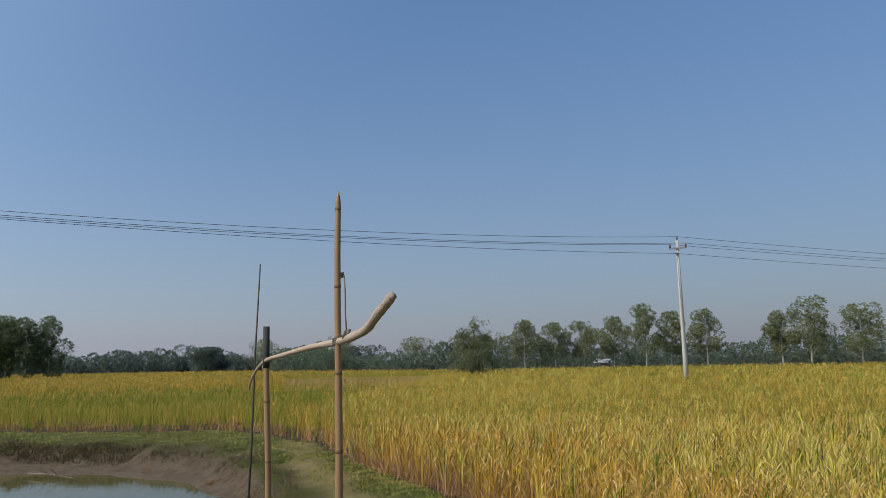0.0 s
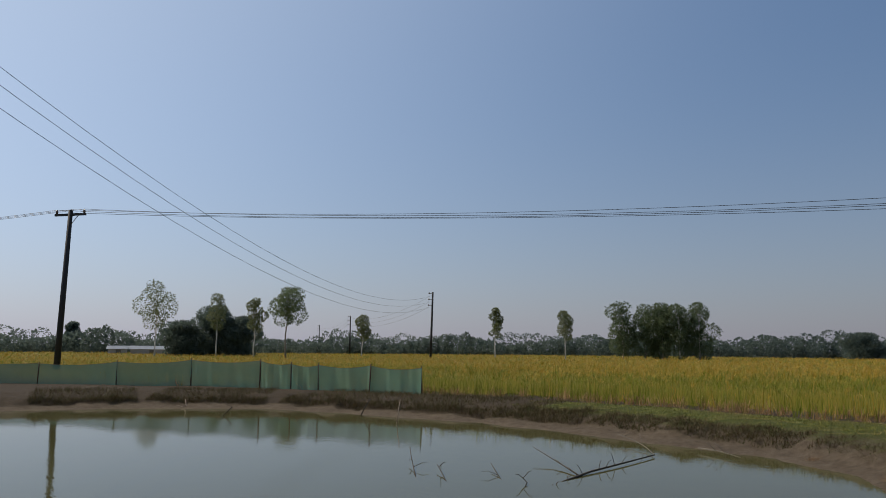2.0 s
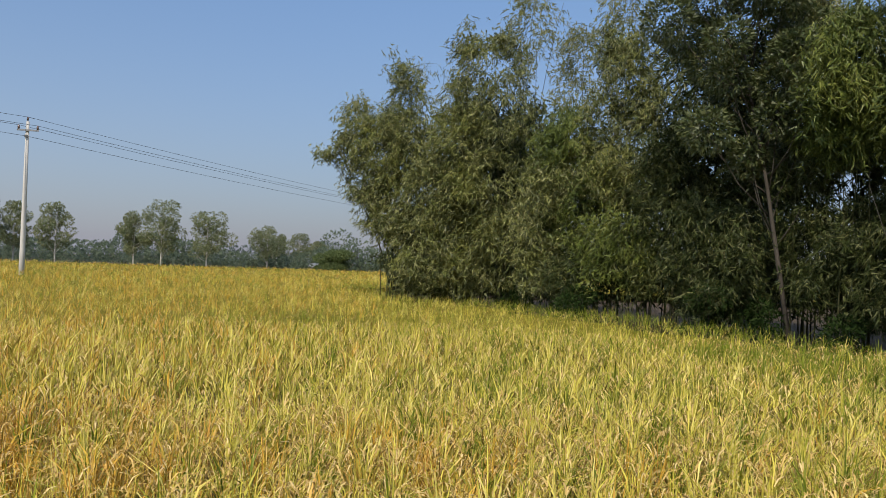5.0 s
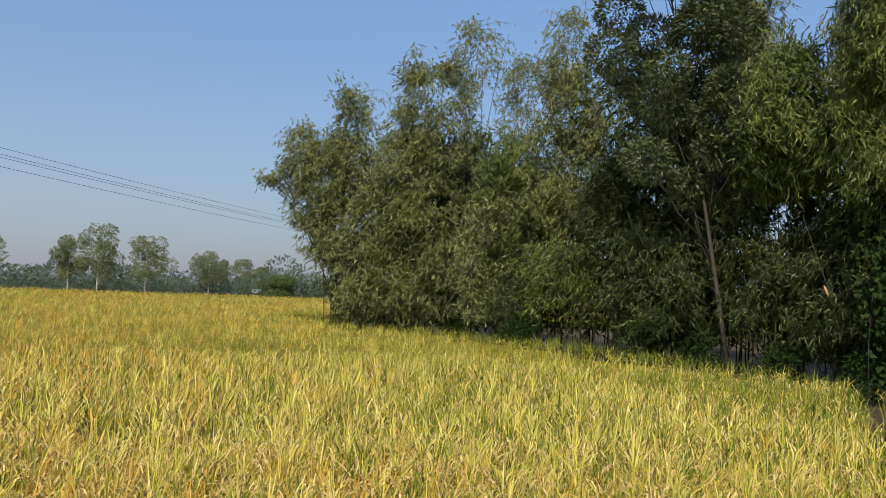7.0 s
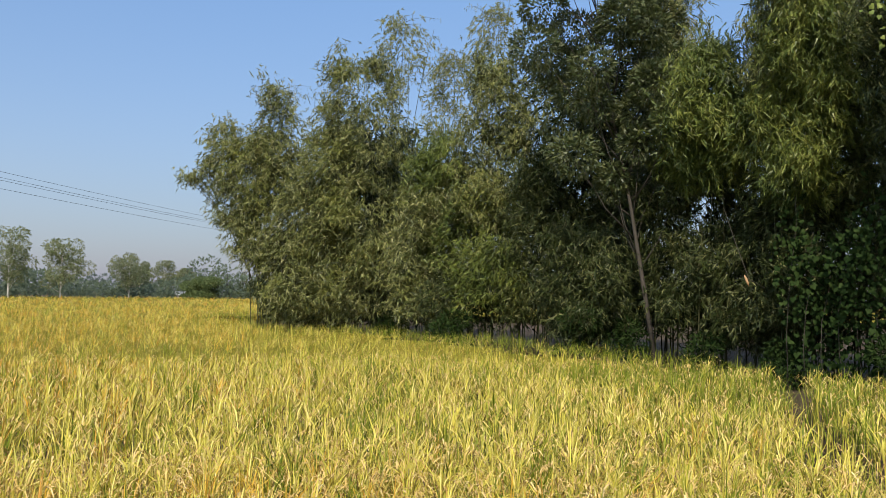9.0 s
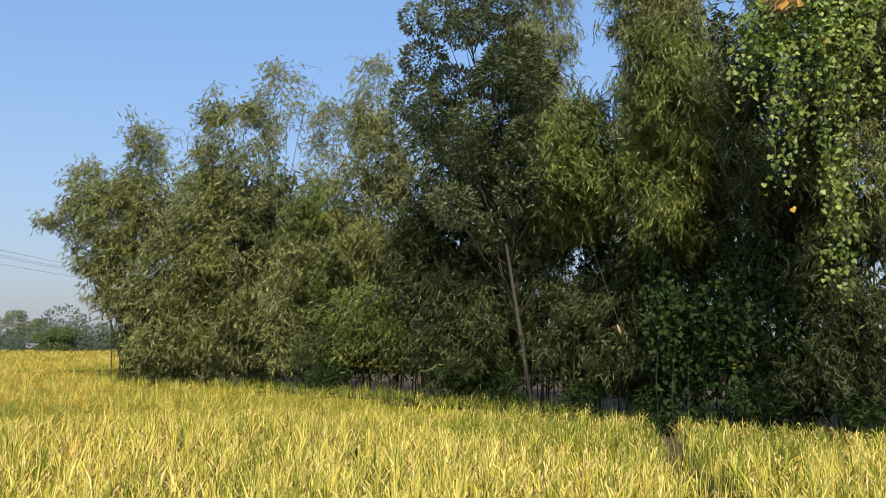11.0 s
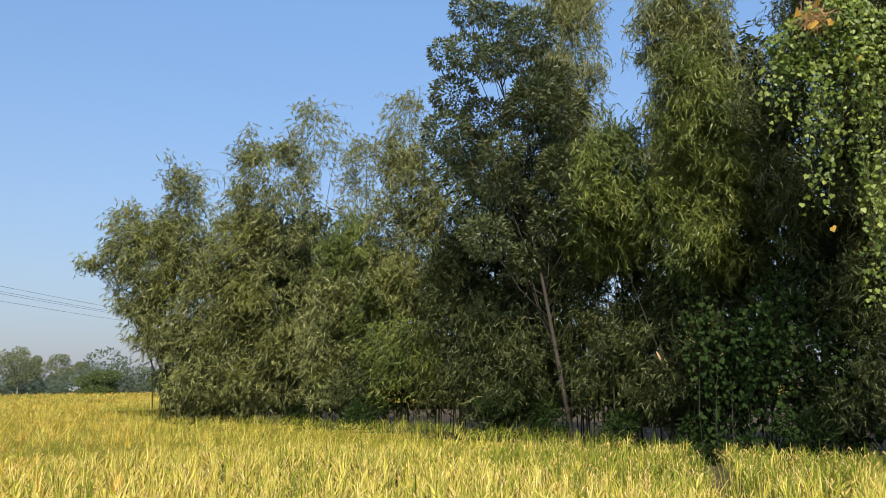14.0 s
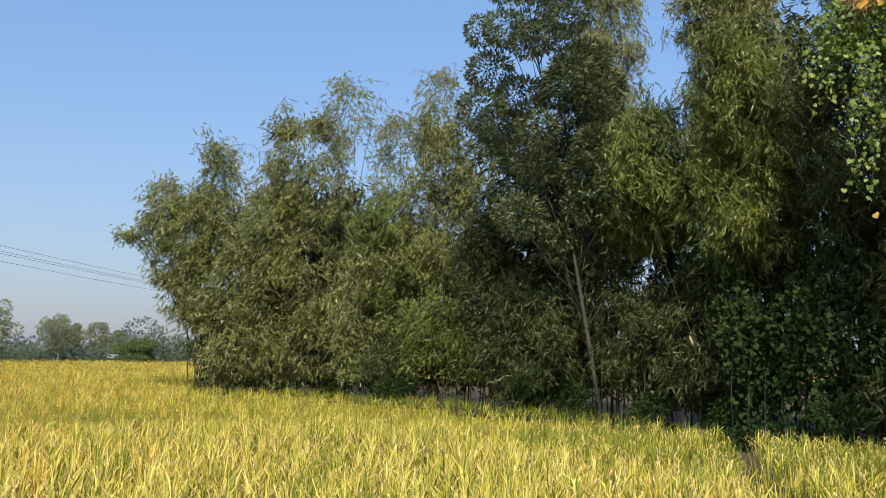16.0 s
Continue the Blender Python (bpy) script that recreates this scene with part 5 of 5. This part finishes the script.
for k, (x, y, tall, wide, kind) in enumerate((
        (7.6, 111.7, 7.2, 3.6, "a"), (12.1, 113.3, 6.8, 3.6, "a"), (16.4, 114.8, 7.0, 4.0, "a"), (19.9, 110.2, 7.4, 3.9, "a"), (23.7, 107.4, 8.9, 4.2, "a"), (27.4, 108.6, 7.8, 3.2, "a"),
        (31.4, 105.4, 7.9, 3.8, "a"), (39.4, 100.9, 7.2, 3.5, "a"), (41.7, 97.8, 8.8, 4.4, "a"), (45.9, 93.8, 7.5, 4.3, "a"), (63.0, 108.4, 6.9, 5.2, "a"), (81.0, 127.7, 6.9, 4.6, "a"), (74.0, 124.0, 6.4, 4.4, "a"), (84.1, 126.3, 5.6, 3.6, "a"),
        (69.3, 99.4, 3.6, 6.0, "r"), (-101.1, 43.2, 10.4, 4.4, "a"), (-111.7, 56.5, 7.9, 8.0, "d"), (-114.0, 52.5, 5.6, 7.0, "d"), (-109.0, 60.0, 6.4, 5.5, "d"), (-104.9, 53.9, 9.4, 2.6, "a"), (-95.4, 54.6, 8.4, 2.4, "a"),
        (-84.8, 52.9, 9.3, 5.2, "u"), (-95.2, 72.8, 6.7, 1.9, "a"), (-78.2, 84.1, 7.7, 1.9, "a"), (-68.7, 88.3, 7.2, 2.3, "a"),
        (-66.0, 98.5, 8.8, 4.6, "g"), (-63.5, 100.5, 8.4, 4.4, "g"), (-61.0, 101.0, 8.6, 4.6, "g"), (-58.5, 101.5, 8.3, 4.4, "g"), (-56.5, 103.5, 8.7, 4.6, "g"), (-62.0, 103.0, 8.0, 5.0, "g"),
        (-54.7, 161.0, 5.4, 8.0, "d"), (-180.0, 58.7, 7.0, 3.6, "d"), (-40.0, 150.0, 6.5, 5.4, "a"), (-10.0, 140.0, 6.0, 5.5, "a"), (2.0, 128.0, 5.6, 3.8, "a"), (-25.0, 150.0, 7.0, 5.0, "a"))):
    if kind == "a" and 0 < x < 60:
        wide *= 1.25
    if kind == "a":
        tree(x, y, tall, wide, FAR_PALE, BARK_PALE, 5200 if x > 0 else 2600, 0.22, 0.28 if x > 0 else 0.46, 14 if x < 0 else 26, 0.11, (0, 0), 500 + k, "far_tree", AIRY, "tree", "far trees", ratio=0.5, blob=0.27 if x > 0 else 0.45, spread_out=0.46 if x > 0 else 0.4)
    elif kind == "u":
        tree(x, y, tall, wide, FAR_LEAF_HAZE, BARK, 4500, 0.22, 0.55, 10, 0.13, (0, 0), 500 + k, "far_tree", "far tree with a bare trunk and umbrella crown", "tree", "far trees", ratio=0.5)
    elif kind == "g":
        tree(x, y, tall, wide, FAR_LEAF_HAZE, BARK_PALE, 6500, 0.24, 0.14, 18, 0.12, (0, 0), 500 + k, "far_tree", "slim tree of a dense far grove in the rice", "tree", "far grove", ratio=0.5)
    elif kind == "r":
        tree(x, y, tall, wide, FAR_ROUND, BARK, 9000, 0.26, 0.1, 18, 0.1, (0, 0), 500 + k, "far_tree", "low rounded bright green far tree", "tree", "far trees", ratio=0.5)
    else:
        # these crowns share the leaf colour blued as haze
        tree(x, y, tall, wide, WOODS_HAZE_BLUE, BARK, 14000, 0.30, 0.06, 18, 0.15, (0, 0), 500 + k, "far_tree", "rounded green far tree with a full crown, paled as haze", "tree", "far trees", ratio=0.5)
# the bushy bamboo out in the field
for k, (x, y, tall, reach) in enumerate(((0.7, 75.0, 5.4, 1.1), (1.7, 75.3, 4.2, 1.1), (-0.3, 74.9, 3.9, 1.1))):
    bamboo_clump("bushy green bamboo clump standing alone in the rice", [plume((x, y), (x + 0.2, y, tall), reach * 1.35, 0.5, 60, FAR_PALE, big=1.4)], 700 + k)


def far_woods(bands, leaf, label, seed):
    """A belt of woods along the horizon."""
    r = np.random.default_rng(seed)
    ats, ways, lns = [], [], []
    for yaw0, yaw1, dist, tall, step in bands:
        for yaw in np.arange(yaw0, yaw1, math.degrees(step / dist)):
            d = dist + r.normal(0, 5)
            h = tall * (0.75 + 0.35 * wave(np.array(yaw * dist / 57), 0.0, 14, 3) * 0.8 + r.uniform(-0.1, 0.2))
            if r.uniform() < 0.04:
                h *= 1.35
            w = r.uniform(1.6, 3.4)
            n = int((110 + 28 * h) * (2.0 if dist < 190 else 1.1))
            u = r.normal(size=(n, 3))
            u /= np.linalg.norm(u, axis=1, keepdims=True)
            c = np.array([-math.sin(radians(yaw)) * d, math.cos(radians(yaw)) * d, h * 0.52])
            ats.append(c + u * np.array([w, w, h * 0.5]) * r.uniform(0.78, 1.0, (n, 1)))
            ways.append(u + r.normal(0, 0.5, (n, 3)))
            lns.append(r.uniform(0.27, 0.56, n) * (0.75 if dist < 150 else 1.0))
    at, way, ln = np.concatenate(ats), np.concatenate(ways), np.concatenate(lns)
    v, f = slim_leaves(at, way, ln, ln * 0.95)
    ob = new("far_woods", mesh_arrays("far_woods", v, f, leaf))
    tagged(ob, label, "woods", kind="stuff")


# both belts carry their haze in the leaf colour
far_woods([(-76, 14, 128, 4.5, 1.6)], WOODS_HAZE_GREEN, "dark green belt of trees behind the far field, paled as haze", 77)
far_woods([(8, 112, 188, 4.8, 1.6), (-80, 112, 215, 6.4, 2.6), (-76, 112, 200, 2.6, 2.2)], WOODS_HAZE_BLUE, "belt of distant village trees with haze put into their blue-green", 78)


def shed(x, y, long, deep, tall, turn, label):
    t = thing("shed", label, "shed", (x, y, 0), "far sheds")
    t.rotation_euler = (0, 0, radians(turn))
    part("wall", box(bmesh.new(), (0, 0, tall / 2), (long, deep, tall)), SHED_WALL, t, smooth=False)
    bm = bmesh.new()
    o = 0.3
    p = [bm.verts.new(q) for q in ((-long / 2 - o, -deep / 2 - o, tall - 0.1), (long / 2 + o, -deep / 2 - o, tall - 0.1), (long / 2 + o, 0, tall + 0.5), (-long / 2 - o, 0, tall + 0.5), (-long / 2 - o, deep / 2 + o, tall - 0.1), (long / 2 + o, deep / 2 + o, tall - 0.1))]
    bm.faces.new(p[:4])
    bm.faces.new((p[3], p[2], p[5], p[4]))
    bmesh.ops.solidify(bm, geom=bm.faces[:], thickness=0.06)
    part("roof", bm, ROOF, t, "pale corrugated tin roof", smooth=False)
    part("door", box(bmesh.new(), (0.2, -deep / 2 - 0.02, tall * 0.42), (0.9, 0.06, tall * 0.84)), BARK, t, smooth=False)
    return t


shed(-138.1, 58.5, 6.8, 3.0, 1.3, 65, "long low shed with a pale tin roof")
shed(-149.5, 56.9, 3.2, 2.6, 1.3, 65, "small far shed with a pale tin roof")
shed(20.0, 120.3, 2.2, 2.0, 1.0, -10, "small pale hut below the far trees")
shed(72.2, 108.5, 1.8, 1.6, 0.9, -35, "tiny pale hut at the field's far edge")


# ---- turf ----
def turf():
    r = np.random.default_rng(12)
    n = 420000
    d = np.concatenate([3.4 + 11 * r.uniform(0, 1, n) ** 1.3, r.uniform(12, 30, 300000), 6.0 * r.uniform(0, 1, 110000) ** 0.5])
    yaw = np.radians(np.concatenate([r.uniform(-14, 38, n), r.uniform(8, 60, 300000), r.uniform(-180, 180, 110000)]))
    n = len(d)
    x, y = 0.3 - np.sin(yaw) * d, 0.3 + np.cos(yaw) * d
    pond = edge_distance(x, y, POND)
    keep = inside(x, y, BARE) & ~inside(x, y, POND) & (x > -16) & (pond > np.where(x < -5, 1.9, np.where(y < 9, 1.5, 1.25)) + 0.3 * wave(x, y, 1.0, 41)) & ((wave(x, y, 0.9, 42) + 0.5 * wave(x, y, 0.3, 43) + 1.1 * np.exp(-edge_distance(x, y, BARE) / 0.5)) > r.uniform(-1.4, 0.9, n))
    keep &= worn_at(x, y) < r.uniform(0.3, 2.6, n)
    around = np.arange(n)[keep] >= n - 110000
    x, y, d = x[keep], y[keep], d[keep]
    base = np.stack([x, y, ground_height(x, y) - 0.005], -1)
    k = len(x)
    big = np.where(around, 1.5, np.clip(d / 7, 0.8, 4.0))
    v, f = ribbons(base, spin(k), r.uniform(0.015, 0.05, k), r.uniform(0.015, 0.06, k), r.uniform(0, 0.035, k), 0.0125 * big, 1)
    ob = new("turf", mesh_arrays("turf", v, f, leaf_material("turf_blade", even((0.05, 0.075, 0.009), (0.18, 0.20, 0.026), (0.38, 0.345, 0.075), (0.115, 0.138, 0.017)), even((0.45, 0.32, 0.115), (0.31, 0.26, 0.055), (0.52, 0.39, 0.145)), 0.9, (0.49, 0.67), 0.15)))
    tagged(ob, "short patchy green turf on the banks and path", "grass", kind="stuff")


turf()


def bank_weeds():
    """Dry brown and green scrub along the lip of the pond's bank."""
    r = np.random.default_rng(14)
    xs, ys = [], []
    for (x0, y0), (x1, y1) in zip(POND, POND[1:14]):
        long = math.hypot(x1 - x0, y1 - y0)
        n = int(long * (1050 if x0 < -8 else 600))
        s, off = r.uniform(0, 1, n), r.uniform(-0.45, 0.5, n)
        off = np.where(off > 0, off * np.where(x0 + (x1 - x0) * s < -15, 5.5, np.where(x0 + (x1 - x0) * s < -5, 1.2, 1.0)), off)
        nx, ny = -(y1 - y0) / long, (x1 - x0) / long
        x, y = x0 + (x1 - x0) * s, y0 + (y1 - y0) * s
        broad = 0.5 + 0.85 * np.clip((-x - 3.4) / 3.0, 0, 1)
        xs.append(x + nx * (broad + off))
        ys.append(y + ny * (broad + off))
    x, y = np.concatenate(xs), np.concatenate(ys)
    keep = ~inside(x, y, POND) & (edge_distance(x, y, POND) > 0.35) & (wave(x, y, 0.8, 53) > -0.75)
    x, y = np.repeat(x[keep], 2), np.repeat(y[keep], 2)
    k = len(x)
    x, y = x + r.normal(0, 0.04, k), y + r.normal(0, 0.04, k)
    base = np.stack([x, y, ground_height(x, y) - 0.01], -1)
    v, f = ribbons(base, spin(k), r.uniform(0.03, 0.15, k) * np.where(x < -12, 1.3, 1.0), r.uniform(0.03, 0.16, k), r.uniform(0, 0.12, k), np.where(x < -6, 0.031, 0.014), 1)
    weed = leaf_material("bank_weed", even((0.06, 0.042, 0.022), (0.13, 0.088, 0.05), (0.06, 0.07, 0.018), (0.20, 0.145, 0.085), (0.085, 0.085, 0.026), (0.125, 0.076, 0.04)), None, through_light=0.2, spec=0.06)
    ob = new("bank_weeds", mesh_arrays("bank_weeds", v, f, weed))
    tagged(ob, "dry brown and green scrub along the bank's lip", "weeds", kind="stuff")


bank_weeds()


# ---- small litter ----
scrap = thing("floating_scrap", "small white scrap floating at the pond's edge", "litter", (-2.83, 7.43, WATER + 0.014))
bm = box(bmesh.new(), (0, 0, 0), (0.075, 0.045, 0.006), 20)
bmesh.ops.bevel(bm, geom=bm.edges[:], offset=0.0025, segments=2, affect="EDGES")
part("sheet", bm, CONCRETE, scrap)
stone = thing("flat_stone", "flat grey stone trodden into the worn path", "stone", (-1.0, 8.98, float(ground_height(np.array(-1.0), np.array(8.98)))))
bm = bmesh.new()
bmesh.ops.create_icosphere(bm, subdivisions=2, radius=0.5)
for v in bm.verts:
    v.co = Vector((v.co.x * 0.26 * (1 + 0.2 * math.sin(7 * v.co.y)), v.co.y * 0.34, v.co.z * 0.03))
part("body", bm, STONE, stone, smooth=False)


def dry_tuft(x, y, seed):
    """A tuft of thin withered weed stems on the bank's lip."""
    r = np.random.default_rng(seed)
    n = 150
    z = float(ground_height(np.array(x), np.array(y)))
    t = thing("dry_weed_tuft", "withered brown weed tuft on the bank's edge", "weed", (x, y, z), "dry tufts along the bank")
    base = np.stack([r.normal(0, 0.06, n), r.normal(0, 0.06, n), np.full(n, -0.02)], -1)
    v, f = ribbons(base, spin(n), r.uniform(0.04, 0.15, n), r.uniform(0.04, 0.16, n), r.uniform(0, 0.08, n), 0.005, 2)
    part_mesh("withered_growth", mesh_arrays("withered_growth", v, f, DRY_WEED), t, kind="stuff")


for k, (x, y) in enumerate(((-2.05, 6.1), (-2.2, 6.5), (-2.1, 7.0), (-2.25, 7.6), (-2.0, 5.6), (-2.3, 8.2), (-1.75, 7.5), (-2.15, 5.2), (-2.6, 8.9), (-3.2, 11.6), (-4.4, 13.4), (-6.2, 15.0), (-1.95, 6.75))):
    dry_tuft(x, y, 900 + k)
